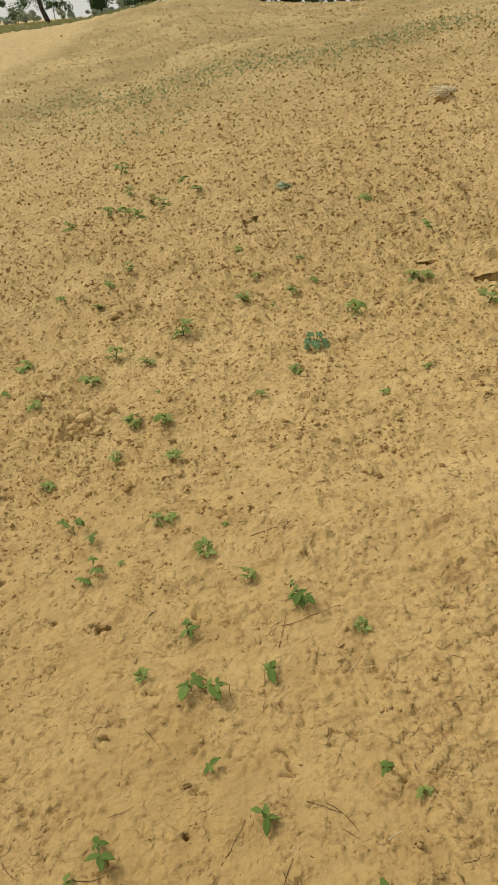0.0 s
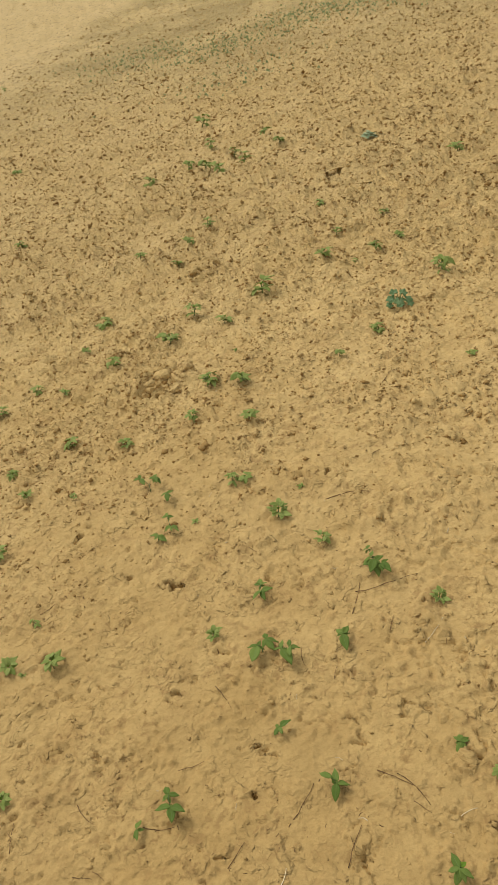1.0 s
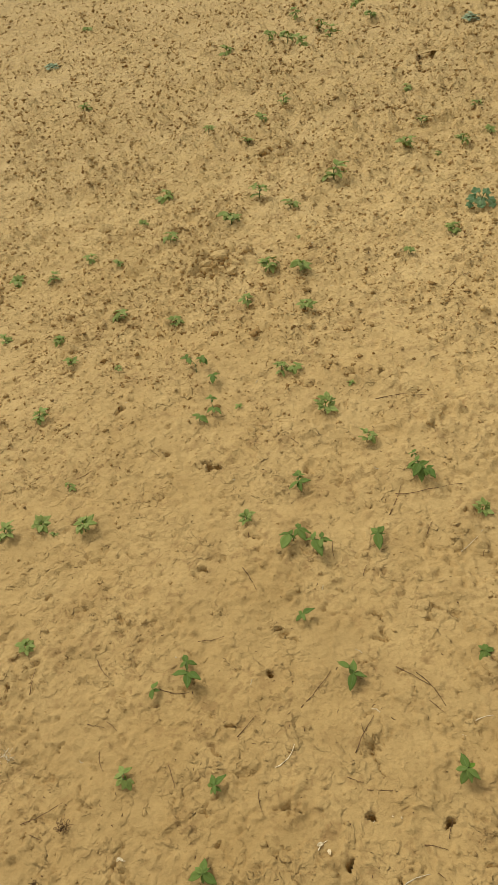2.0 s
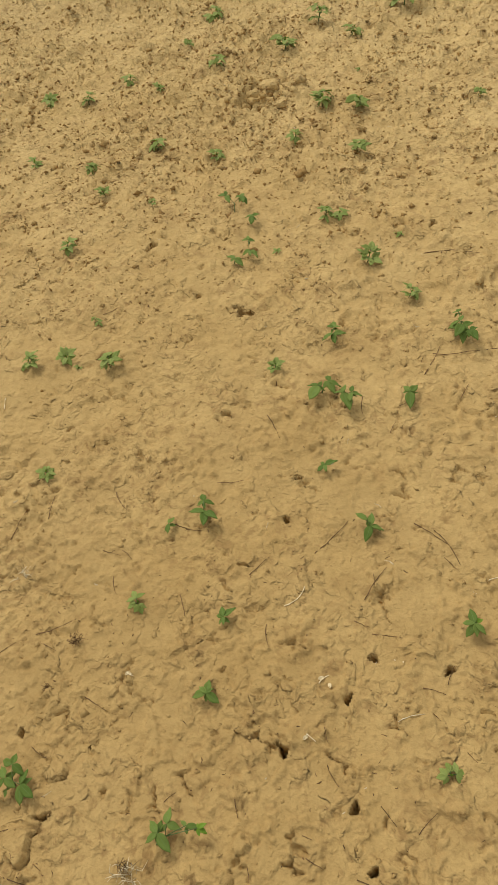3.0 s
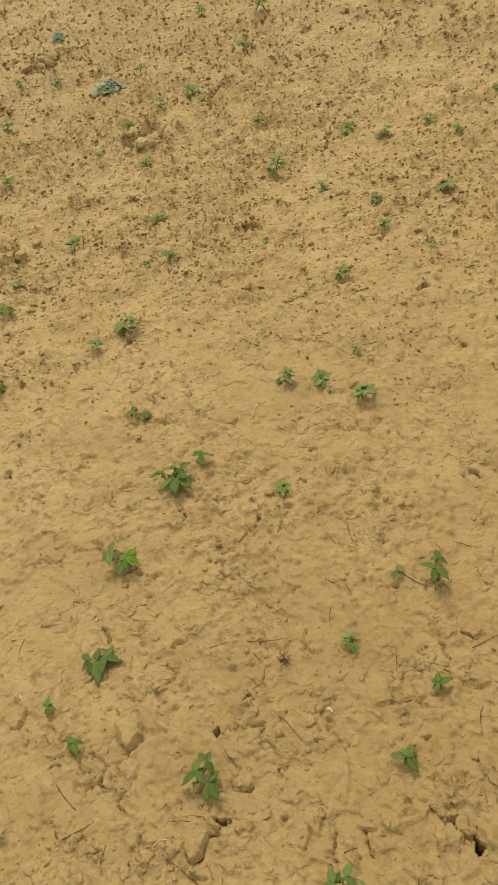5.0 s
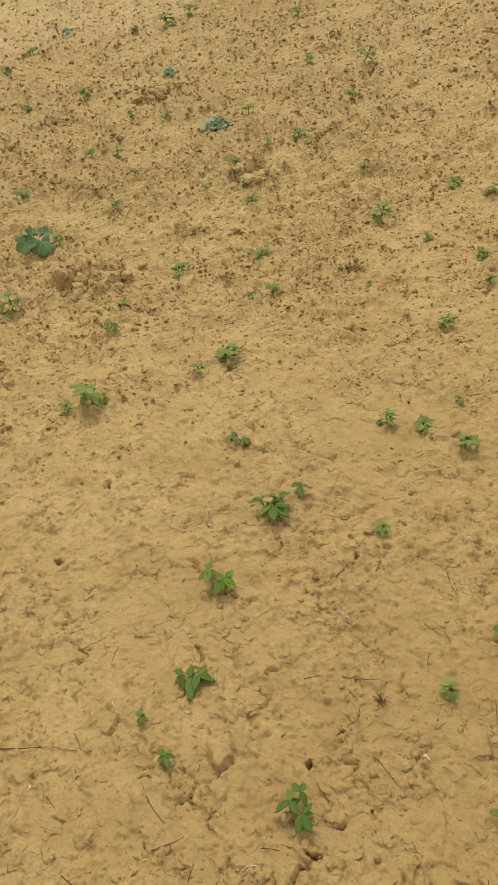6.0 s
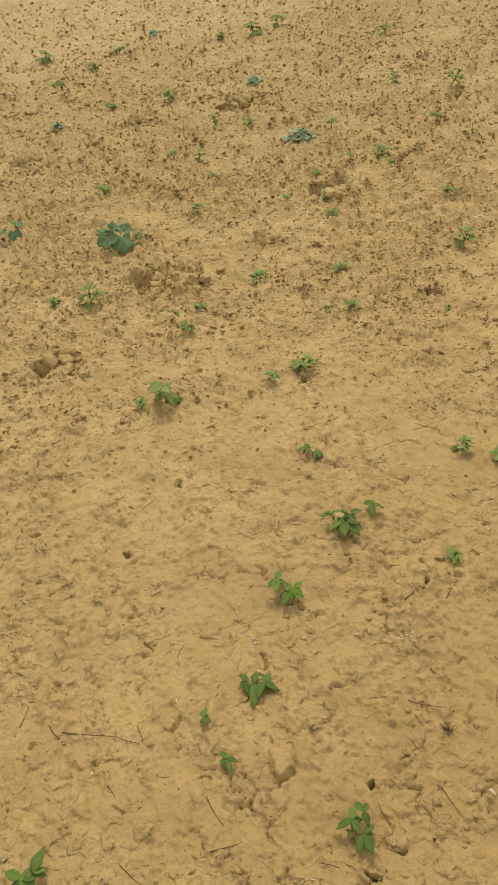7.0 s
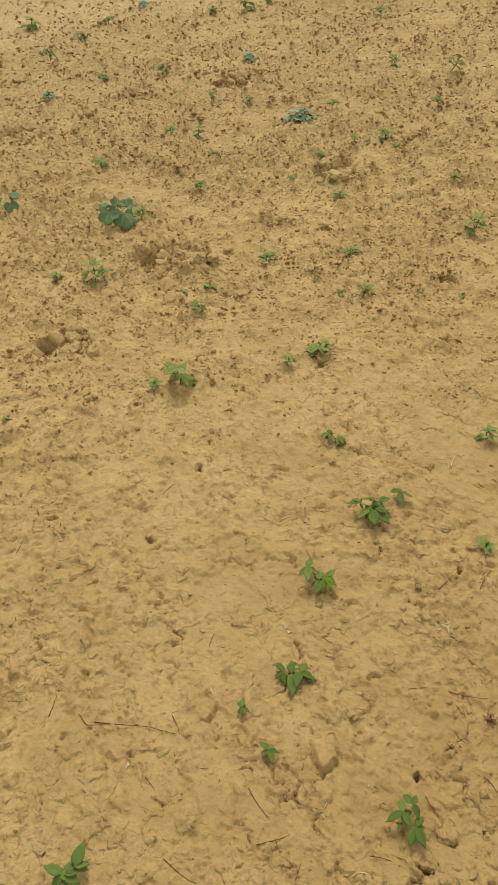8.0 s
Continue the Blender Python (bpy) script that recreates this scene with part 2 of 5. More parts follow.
def lumps(x, y, size, seed, share, flat=1.0):
    """Rounded lumps, about one to a cell of that size where the share (0 to 1, may be an array) allows; 0 to 1 high."""
    x, y = x / size, y / size
    i, j = np.floor(x), np.floor(y)
    best = np.zeros_like(x)
    for di in (-1, 0, 1):
        for dj in (-1, 0, 1):
            h = scatter_hash(i + di, j + dj, seed)
            px = i + di + 0.15 + 0.7 * (h & 255) / 255.0
            py = j + dj + 0.15 + 0.7 * ((h >> 8) & 255) / 255.0
            radius = 0.26 + 0.44 * (((h >> 16) & 255) / 255.0) ** 1.6
            lot = ((h >> 24) & 255) / 255.0
            turn = lot * 40.0
            ax, ay = (x - px) * np.cos(turn) - (y - py) * np.sin(turn), (x - px) * np.sin(turn) + (y - py) * np.cos(turn)
            d = (ax * ax * 0.75 + ay * ay * 1.5) / (radius * radius)
            rise = np.sqrt(np.clip(1 - d, 0, 1)) * radius * 1.4 * (lot < share)
            best = np.maximum(best, rise ** flat)
    return best


def cell_edges(x, y, size, seed):
    """0 on the borders between uneven cells of about that size, growing inwards."""
    x, y = x / size, y / size
    i, j = np.floor(x), np.floor(y)
    first, second = np.full_like(x, 9.0), np.full_like(x, 9.0)
    for di in (-1, 0, 1):
        for dj in (-1, 0, 1):
            h = scatter_hash(i + di, j + dj, seed)
            d = np.hypot(x - i - di - (h & 255) / 255.0, y - j - dj - ((h >> 8) & 255) / 255.0)
            second = np.minimum(second, np.maximum(first, d))
            first = np.minimum(first, d)
    return second - first


def step(low, high, x):
    t = np.clip((x - low) / (high - low), 0, 1)
    return t * t * (3 - 2 * t)


EYE = np.array((0.203, -0.028, 1.390))
LEVEL = EYE[0] * FALL[0] + EYE[1] * FALL[1] + EYE[2]      # the first eye's height, over the slope's foot


def broad(u, v):
    """The large shape: the even slope near by, which flattens out towards a low rise at about 40 m and a plain behind it."""
    du, dv = u - EYE[0], v - EYE[1]
    r = np.hypot(du, dv)
    az = np.degrees(np.arctan2(du, dv))
    crest = 0.0
    for shift in (-2.0, -1.0, 0.0, 1.0, 2.0):
        crest = crest + 0.2 * np.interp(az + shift, (-120, -60, -11, -5.6, -3.0, -0.8, 3.0, 5.6, 11, 22, 90),
                                        (-0.03, -0.02, -0.018, -0.0085, -0.001, 0.009, 0.010, 0.003, -0.0035, 0.001, 0.002))
    level = LEVEL - FALL[0] * u - FALL[1] * v
    reach = np.minimum(r, 40.0)
    far = level + crest * reach - 0.0042 * np.maximum(r - 40.0, 0) - 0.10 * np.exp(-((r - 47) / 5.0) ** 2)
    return step(6.0, 40.0, r) * far + (1 - step(6.0, 40.0, r)) * 0.0


PITS = [(-0.121, 1.443, 0.037, 0.018, 0.79), (-1.745, 1.05, 0.034, 0.017, 1.035), (-2.373, 0.757, 0.124, 0.047, 0.896), (-1.582, 1.965, 0.041, 0.021, 1.083), (-0.605, 2.738, 0.146, 0.056, 1.101), (-2.574, 1.46, 0.179, 0.06, 0.652), (-2.493, 1.981, 0.09, 0.035, 0.611), (-2.589, 2.655, 0.166, 0.06, 0.807), (-3.323, 2.14, 0.03, 0.015, 1.397), (-0.501, 3.994, 0.118, 0.045, 0.976), (-2.58, 3.293, 0.091, 0.035, 1.269), (-3.103, 3.787, 0.043, 0.022, 1.111), (-4.729, 2.082, 0.196, 0.06, 0.72), (-4.577, 2.462, 0.079, 0.031, 1.108), (-4.749, 2.96, 0.138, 0.053, 1.019), (-4.431, 3.814, 0.224, 0.06, 1.193)]            # trodden hollows: u, v, radius, depth, turn
HOLES = [(0.066, 0.21, 0.006), (0.028, 0.291, 0.005), (-0.102, 0.356, 0.01), (-0.005, 0.457, 0.005), (-0.479, 0.185, 0.005), (0.034, 0.535, 0.005), (0.163, 0.534, 0.009), (-0.578, 0.31, 0.007), (-0.176, 0.807, 0.007), (-0.167, 0.92, 0.008), (-0.769, 0.772, 0.007), (-0.374, 1.098, 0.006), (-0.764, 1.028, 0.007), (-1.416, 0.364, 0.009), (-0.422, 1.477, 0.015), (-1.504, 0.623, 0.01), (-0.567, 1.539, 0.009), (-1.664, 0.244, 0.009), (0.071, 1.842, 0.014), (-0.784, 1.778, 0.016), (-1.58, 1.246, 0.015), (-1.56, 1.972, 0.018), (-3.325, 2.16, 0.026)]          # burrows: u, v, radius
BLOCKS = [(-0.135, 0.204, 0.016), (-0.505, 0.141, 0.028), (-0.482, 0.257, 0.022), (-0.732, 0.24, 0.035)]        # flat cakes of dried mud, raised over the crust: u, v, radius
CRACKS = [(1.393, 3.196, 0.13, -0.081), (1.216, 3.611, 0.13, -0.383), (0.553, 4.834, 0.17, -0.262), (0.443, 5.314, 0.17, -0.066)]        # open cracks far up the slope: u, v, length, turn


def roughness_map(u, v):
    """0 on rain-smoothed crust, 1 where the soil lies crumbled."""
    ragged = layered(u, v, 0.55, 11, 4, 0.6)
    reach = np.hypot(u + 0.55, v - 0.40)
    wild = 0.50 + 0.40 * step(0.8, 2.2, reach)
    return np.clip(0.20 + 1.7 * wild * ragged + 0.66 * step(0.55, 2.0, reach) + 0.20 * step(0.0, 0.7, u), 0.04, 1.0)


def crumbled(u, v, r):
    """0 to 1: the small heaps in which the loose crumbs gather."""
    fine = layered(u + 0.02 * layered(u, v, 0.04, 75, 2), v, 0.085, 111, 4, 0.6)
    coarse = layered(u + 0.05 * layered(u, v, 0.1, 76, 2), v, 0.21, 113, 4, 0.6)
    far = step(1.8, 5.0, r)
    heap = step(0.04, 0.28, fine * (1 - far) + coarse * far)
    for pu, pv, radius, depth, turn in PITS:
        heap = np.maximum(heap, 0.9 - 0.9 * step(0.7, 1.15, np.hypot(u - pu, v - pv) / radius))
    return heap


def relief(u, v):
    """Crust, worn clods and burrows on the slope."""
    r = np.hypot(u, v)
    near = 1 - step(13.0, 26.0, r)
    rough = roughness_map(u, v)
    wu = u + 0.016 * layered(u, v, 0.05, 71, 3) + 0.0055 * layered(u, v, 0.015, 73, 2)
    wv = v + 0.016 * layered(u, v, 0.05, 72, 3) + 0.0055 * layered(u, v, 0.015, 74, 2)
    reach = step(1.5, 5.0, r)
    z = 0.016 * layered(u, v, 0.9, 3, 3) + 0.007 * layered(u, v, 0.22, 5, 3)
    # islands of crust with worn tops and broken rims, in three sizes
    plate = layered(wu, wv, 0.15, 31, 4, 0.55)
    island = layered(wu, wv, 0.060, 33, 3, 0.55)
    nub = layered(wu, wv, 0.030, 34, 2, 0.55)
    uneven = layered(wu, wv, 0.021, 36, 2, 0.6)
    z = z + 0.0050 * (0.5 + rough) * step(0.06, 0.12, plate)
    z = z + (0.0070 + 0.006 * reach) * (0.6 + 0.4 * rough) * step(0.26 - 0.24 * rough, 0.36 - 0.24 * rough, island) * (1 + 0.6 * uneven)
    z = z + (0.0055 + 0.005 * reach) * (0.6 + 0.4 * rough) * step(0.30 - 0.22 * rough, 0.42 - 0.22 * rough, nub) * (1 + 0.5 * plate)
    z = z + (0.0007 + 0.0042 * rough * rough) * uneven
    # the rims have come away here and there
    broken = step(0.12, 0.28, layered(u, v, 0.09, 85, 2))
    z = z - 0.007 * broken * np.exp(-((island - 0.22 + 0.24 * rough) / 0.022) ** 2)
    # dried-out cracks: short crooked stretches of the borders between cakes of mud
    open_crack = step(0.29, 0.37, layered(u, v, 0.10, 88, 2)) * (1 - reach)
    z = z - 0.012 * open_crack * (1 - step(0.02, 0.09, cell_edges(wu, wv, 0.06, 87)))
    # clods up the slope, and gaps where crumbs have fallen out
    z = z + (0.006 + 0.030 * reach) * lumps(wu, wv, 0.064, 41, 0.04 * rough + 0.45 * rough * reach) * (0.3 + 0.7 * rough)
    z = z + 0.006 * lumps(wu, wv, 0.022, 43, 0.02 + 0.26 * rough)
    z = z - 0.016 * reach * lumps(wu, wv, 0.05, 56, 0.20 * rough)
    z = z + 0.004 * (0.4 + 0.6 * rough) * (1 + 2 * reach) * crumbled(u, v, r)
    z = z + 0.036 * reach * lumps(wu, wv, 0.11, 57, 0.34 * rough)
    for pu, pv, radius in BLOCKS:
        sel = np.hypot(u - pu, v - pv) < 2.2 * radius
        d = np.zeros(int(sel.sum()))                                 # five straight sides of a broken cake
        for k in range(5):
            way = 1.2566 * k + 37.0 * pu + 0.5 * math.sin(91.0 * pv + 5.0 * k)
            d = np.maximum(d, ((wu[sel] - pu) * math.cos(way) + (wv[sel] - pv) * math.sin(way)) / (radius * (0.85 + 0.25 * math.sin(17.0 * pu + 2.4 * k))))
        top = 0.016 + 0.40 * z[sel] + 0.08 * (u[sel] - pu)
        z[sel] = np.where(d < 1.15, z[sel] + (top - z[sel]) * (1 - step(0.78, 1.0, d)), z[sel]) - 0.009 * np.exp(-((d - 1.07) / max(0.07, 0.0032 / radius)) ** 2) * step(0.1, 0.6, (0.72 * (u[sel] - pu) - 0.69 * (v[sel] - pv)) / radius + 0.5 * layered(u[sel], v[sel], 0.05, 66, 2))
    for pu, pv, radius, depth, turn in PITS:
        c, s = math.cos(turn), math.sin(turn)
        sel = np.hypot(u - pu, v - pv) < 3.2 * radius
        a, b = u[sel] - pu, v[sel] - pv
        a, b = (a * c + b * s), (b * c - a * s) * 1.55
        d = np.hypot(a, b) / radius * (1 + 0.55 * layered(u[sel], v[sel], radius * 0.55, 61, 4, 0.6))
        recess = np.exp(-((a / radius + 0.60) / 0.24) ** 2)           # undercut at the heel, shallow where the foot slid out
        z[sel] += -depth * (0.40 + 1.4 * recess * np.clip(0.75 + 2.2 * layered(u[sel], v[sel], 0.055, 69, 3, 0.6), 0.1, 1.3)) * (1 - step(0.86, 1.0, d)) * (0.85 + 0.5 * layered(u[sel], v[sel], 0.03, 67, 3)) + 0.20 * depth * np.exp(-((d - 1.15) / 0.2) ** 2)
        z[sel] += (d < 1.1) * (a > -0.35 * radius) * 0.020 * lumps(wu[sel], wv[sel], 0.035, 68, 0.55)
    for pu, pv, radius in HOLES:
        sel = np.hypot(u - pu, v - pv) < 4 * radius + 0.01
        c, s = math.cos(57.0 * pu + 31.0 * pv), math.sin(57.0 * pu + 31.0 * pv)
        a, b = (u[sel] - pu) * c + (v[sel] - pv) * s, (v[sel] - pv) * c - (u[sel] - pu) * s
        d = np.maximum(np.abs(a) * 0.62 + 0.85 * b, -1.5 * b) / max(0.75 * radius, 0.0055) * (1 + 1.0 * layered(u[sel], v[sel], 0.020, 63, 2, 0.6))
        z[sel] += -6.0 * max(radius, 0.006) * (1 - step(0.75, 1.0, d))
    for pu, pv, length, turn in CRACKS:
        sel = np.hypot(u - pu, v - pv) < length
        a, b = u[sel] - pu, v[sel] - pv
        a, b = a * math.cos(turn) + b * math.sin(turn), b * math.cos(turn) - a * math.sin(turn)
        b = b + 0.012 * np.sin(a * 45) - 0.020
        z[sel] += -0.14 * (1 - step(0.6, 1.0, np.abs(b) / 0.034)) * (1 - step(0.35, 0.5, np.abs(a) / length))
    far = 0.06 * layered(u, v, 1.6, 5, 4, 0.6) + 0.09 * lumps(u + 0.1 * layered(u, v, 0.3, 91, 2), v, 0.26, 93, 0.5) + 0.05 * layered(u, v, 0.25, 95, 2)
    return z * near + (1 - near) * far


def height(u, v):
    return broad(u, v) + relief(u, v)


def ground_at(u, v):
    return float(height(np.array([u], float), np.array([v], float))[0])


def on_field(u, v, lift=0.0):
    return SLOPE @ Vector((u, v, ground_at(u, v) + lift))


TO_WORLD = np.array(SLOPE.to_3x3())


def build_ground():
    heart = np.array((0.30, -0.95))
    spans = ((0.30, 1.00, 0.02), (1.00, 2.4, 0.0022), (2.4, 5.0, 0.0034), (5.0, 13.0, 0.0070), (13.0, 46.0, 0.014), (46.0, 2000.0, 0.04))
    rings = np.concatenate([np.exp(np.arange(math.log(low), math.log(high), grain)) for low, high, grain in spans])
    turns = np.radians(np.concatenate([np.arange(-80.0, 24.0, 0.130), np.arange(24.0, 280.0, 4.0)]))
    r, t = np.meshgrid(rings, turns, indexing="ij")
    u, v = heart[0] + (r * np.sin(t)).ravel(), heart[1] + (r * np.cos(t)).ravel()
    plain = t.ravel() > radians(23.95)                  # the rest of the field lies smooth
    lie = np.zeros_like(u)
    lie[~plain] = height(u[~plain], v[~plain])
    lie[plain] = broad(u[plain], v[plain]) + 0.010 * layered(u[plain], v[plain], 2.5, 3, 2)
    points = np.stack([u, v, lie], axis=1)
    middle = np.array([[heart[0], heart[1], ground_at(*heart)]])
    points = np.concatenate([points, middle]) @ TO_WORLD.T
    n, m = len(rings), len(turns)
    i, j = np.meshgrid(np.arange(n - 1), np.arange(m), indexing="ij")
    k = (j + 1) % m
    quads = np.stack([i * m + j, i * m + k, (i + 1) * m + k, (i + 1) * m + j], axis=-1).reshape(-1, 4)[:, ::-1]
    tris = np.stack([np.arange(m), np.full(m, n * m), (np.arange(m) + 1) % m], axis=1)[:, ::-1]
    data = bpy.data.meshes.new("ground")
    data.vertices.add(len(points))
    data.vertices.foreach_set("co", points.astype(np.float32).ravel())
    corners = np.concatenate([quads.ravel(), tris.ravel()]).astype(np.int32)
    starts = np.concatenate([np.arange(len(quads)) * 4, len(quads) * 4 + np.arange(len(tris)) * 3]).astype(np.int32)
    data.loops.add(len(corners))
    data.loops.foreach_set("vertex_index", corners)
    data.polygons.add(len(starts))
    data.polygons.foreach_set("loop_start", starts)
    data.polygons.foreach_set("use_smooth", np.ones(len(starts), bool))
    data.update(calc_edges=True)
    data.validate()
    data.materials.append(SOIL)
    return tagged(new("ground", data), "dry sandy tan field soil with clods and crust", "ground", kind="structure")


build_ground()


# ---- building blocks ----
class Shape:
    """Gathers points and faces of one mesh."""

    def __init__(self):
        self.points, self.faces, self.uvs = [], [], []

    def add(self, points, faces, uvs=None):
        base = len(self.points)
        self.points += [tuple(p) for p in points]
        self.faces += [tuple(base + i for i in f) for f in faces]
        self.uvs += list(uvs) if uvs else [(0.2, 0.5)] * len(points)
        return self

    def mesh(self, name, material, smooth=True):
        data = bpy.data.meshes.new(name)
        data.from_pydata(self.points, [], self.faces)
        layer = data.uv_layers.new(name="UVMap")
        index = np.zeros(len(data.loops), np.int32)
        data.loops.foreach_get("vertex_index", index)
        layer.data.foreach_set("uv", np.array(self.uvs, np.float32)[index].ravel())
        data.polygons.foreach_set("use_smooth", np.full(len(data.polygons), smooth))
        data.materials.append(material)
        data.update()
        return data


def part(name, data, parent, matrix=None, label=""):
    ob = new(name, data)
    ob.parent = parent
    if matrix is not None:
        ob.matrix_basis = matrix
    return tagged(ob, label)


def tube(shape, path, radii, sides=6):
    """A tapered round rod along the path, closed at both ends."""
    path = [Vector(p) for p in path]
    rings, base = [], []
    for i, p in enumerate(path):
        way = (path[min(i + 1, len(path) - 1)] - path[max(i - 1, 0)]).normalized()
        side = way.orthogonal().normalized()
        other = way.cross(side)
        rings.append([p + (side * math.cos(a) + other * math.sin(a)) * radii[i] for a in np.arange(sides) * 2 * math.pi / sides])
    points = [p for ring in rings for p in ring] + [path[0], path[-1]]
    faces = [(i * sides + j, i * sides + (j + 1) % sides, (i + 1) * sides + (j + 1) % sides, (i + 1) * sides + j)
             for i in range(len(path) - 1) for j in range(sides)]
    last = (len(path) - 1) * sides
    faces += [((j + 1) % sides, j, len(points) - 2) for j in range(sides)]
    faces += [(last + j, last + (j + 1) % sides, len(points) - 1) for j in range(sides)]
    return shape.add(points, faces)


def blade(shape, length, width, fold, curl, matrix=None, thick=0.0006, rows=6, bite=0.0, peak=0.42):
    """A pointed oval leaf along +y from its foot, folded along the rib, drooping at the tip, with a real thickness."""
    across = (-1.0, -0.55, 0.0, 0.55, 1.0)
    top, uvs = [], []
    for i in range(rows + 1):
        s = i / rows
        w = width * (math.sin(math.pi * s ** (math.log(0.5) / math.log(peak))) ** 0.85 if 0 < s < 1 else 0.02)
        w *= 1 - bite * (0.5 + 0.5 * math.sin(7.3 * i))
        for c in across:
            y = length * (s + 0.02 * (1 - abs(c)))
            top.append((c * w, y, abs(c) * w * fold - curl * length * s * s + 0.05 * length * s * math.sin(9 * s + 2 * c)))
            uvs.append((0.5 + 0.5 * c, s))
    n = len(top)
    points = top + [(x, y, z - thick) for x, y, z in top]
    faces = []
    for i in range(rows):
        for j in range(4):
            a = i * 5 + j
            faces += [(a, a + 1, a + 6, a + 5), (n + a, n + a + 5, n + a + 6, n + a + 1)]
        for a, b in ((i * 5, i * 5 + 5), (i * 5 + 9, i * 5 + 4)):
            faces.append((a, b, n + b, n + a))
    if matrix is not None:
        points = [matrix @ Vector(p) for p in points]
    return shape.add(points, faces, uvs + uvs)


def round_leaf(shape, radius, lobes, depth, cup, matrix=None, thick=0.0008, wave=0.06):
    """A broad lobed leaf like a gourd's, its stalk near the middle of the near edge, along +y."""
    around, rings = 40, 5
    top, uvs = [(0, 0, 0)], [(0.5, 0.0)]
    for k in range(1, rings + 1):
        q = k / rings
        for i in range(around):
            a = 2 * math.pi * i / around
            notch = 1 - 0.55 * math.exp(-((min(a, 2 * math.pi - a)) / 0.28) ** 2)
            r = radius * q * notch * (1 + depth * math.cos(lobes * a + math.pi) * q + 0.03 * math.sin(17 * a) * q)
            top.append((-r * math.sin(a), -r * math.cos(a) + 0.35 * radius * q, cup * radius * q * q + wave * radius * q * math.sin(lobes * a * 0.5 + 1.0)))
            spoke = abs(((a * lobes / (2 * math.pi)) % 1.0) - 0.5)
            uvs.append((0.5 + (0.5 - spoke) * 0.9 * q, q))
    n = len(top)
    points = top + [(x, y, z - thick) for x, y, z in top]
    faces = []
    for i in range(around):
        j = (i + 1) % around
        faces += [(0, 1 + i, 1 + j), (n, n + 1 + j, n + 1 + i)]
        for k in range(rings - 1):
            a, b = 1 + k * around, 1 + (k + 1) * around
            faces += [(a + i, b + i, b + j, a + j), (n + a + i, n + a + j, n + b + j, n + b + i)]
        rim = 1 + (rings - 1) * around
        faces.append((rim + i, n + rim + i, n + rim + j, rim + j))
    if matrix is not None:
        points = [matrix @ Vector(p) for p in points]
    return shape.add(points, faces, uvs + uvs)


# ---- seedlings: a short stem, leaves of three pointed leaflets each ----
dice = random.Random(7)
LEAFLETS = [blade(Shape(), 1.0, dice.uniform(0.24, 0.30), dice.uniform(0.15, 0.45), dice.uniform(0.05, 0.30), thick=0.02,
                  bite=0.25 if k == 5 else 0.0, peak=dice.uniform(0.36, 0.48)).mesh("leaflet", LEAF) for k in range(6)]
LEAFLETS_PALE = [blade(Shape(), 1.0, dice.uniform(0.25, 0.31), dice.uniform(0.15, 0.45), dice.uniform(0.05, 0.30), thick=0.02,
                        peak=dice.uniform(0.36, 0.48)).mesh("leaflet", LEAF_PALE) for k in range(5)]
LEAFLETS_BRIGHT = [blade(Shape(), 1.0, 0.26, 0.3, 0.15, thick=0.02).mesh("leaflet", LEAF_BRIGHT) for k in range(2)]
TIPS = [blade(Shape(), 1.0, 0.20, 0.7, -0.1, thick=0.02).mesh("shoot_tip", LEAF_BRIGHT)]


def seedling(leaves, tall, reach, seed, length=0.026, shoot=True, lean=0.0):
    """One plant at the origin, about 6 cm across; every leaf's stalk carries three leaflets."""
    lot = random.Random(seed)
    root = new("seedling")
    root.empty_display_size = 0.02
    top = Vector((lean + lot.uniform(-0.004, 0.004), lot.uniform(-0.004, 0.004), tall))
    stem_path = [Vector((0, 0, -0.012)), Vector((0, 0, 0.0)), top * 0.5 + Vector((lot.uniform(-0.002, 0.002), 0.001, 0)), top]
    part("stem", tube(Shape(), stem_path, (0.0016, 0.0015, 0.0013, 0.0010)).mesh("stem", STEM), root)
    start = lot.uniform(0, 360)
    for k in range(leaves):
        way = radians(start + k * (360 / leaves) + lot.uniform(-38, 38))
        foot = top * lot.uniform(0.25, 1.0) if k else top
        out = reach * lot.uniform(0.7, 1.25)
        up = lot.uniform(0.1, 1.3) * out
        tip = foot + Vector((math.cos(way) * out, math.sin(way) * out, up))
        bend = (foot + tip) / 2 + Vector((0, 0, 0.12 * out))
        leaf = part("leaf", tube(Shape(), (foot, bend, tip), (0.0009, 0.0008, 0.0007), 5).mesh("leaf_stalk", STEM), root)
        droop = lot.uniform(-32, 30)
        size = length * lot.uniform(0.6, 1.25)
        for spread, scale in ((0, 1.05), (lot.uniform(58, 82), 0.92), (-lot.uniform(58, 82), 0.92)):
            turn = math.degrees(way) - 90 + spread + lot.uniform(-8, 8)
            m = Matrix.Translation(tip) @ pose(0, 0, 0, 0, 0, turn) @ pose(0, 0, 0, droop + lot.uniform(-10, 10), lot.uniform(-18, 18), 0)
            part("leaflet", lot.choice(LEAFLETS_PALE), leaf, m @ Matrix.Scale(size * scale, 4))
    if shoot:
        for k in range(2):
            m = Matrix.Translation(top) @ pose(0, 0, 0, 0, 0, start + 40 + 170 * k) @ pose(0, 0, 0, 62, 0, 0)
            part("shoot_tip", TIPS[0], root, m @ Matrix.Scale(length * 0.40, 4))
    return root


def span(root):
    bpy.context.view_layer.update()
    xs = [(ob.matrix_world @ Vector(c)) for ob in root.children_recursive for c in ob.bound_box]
    return 0.5 * (max(p.x for p in xs) - min(p.x for p in xs) + max(p.y for p in xs) - min(p.y for p in xs))


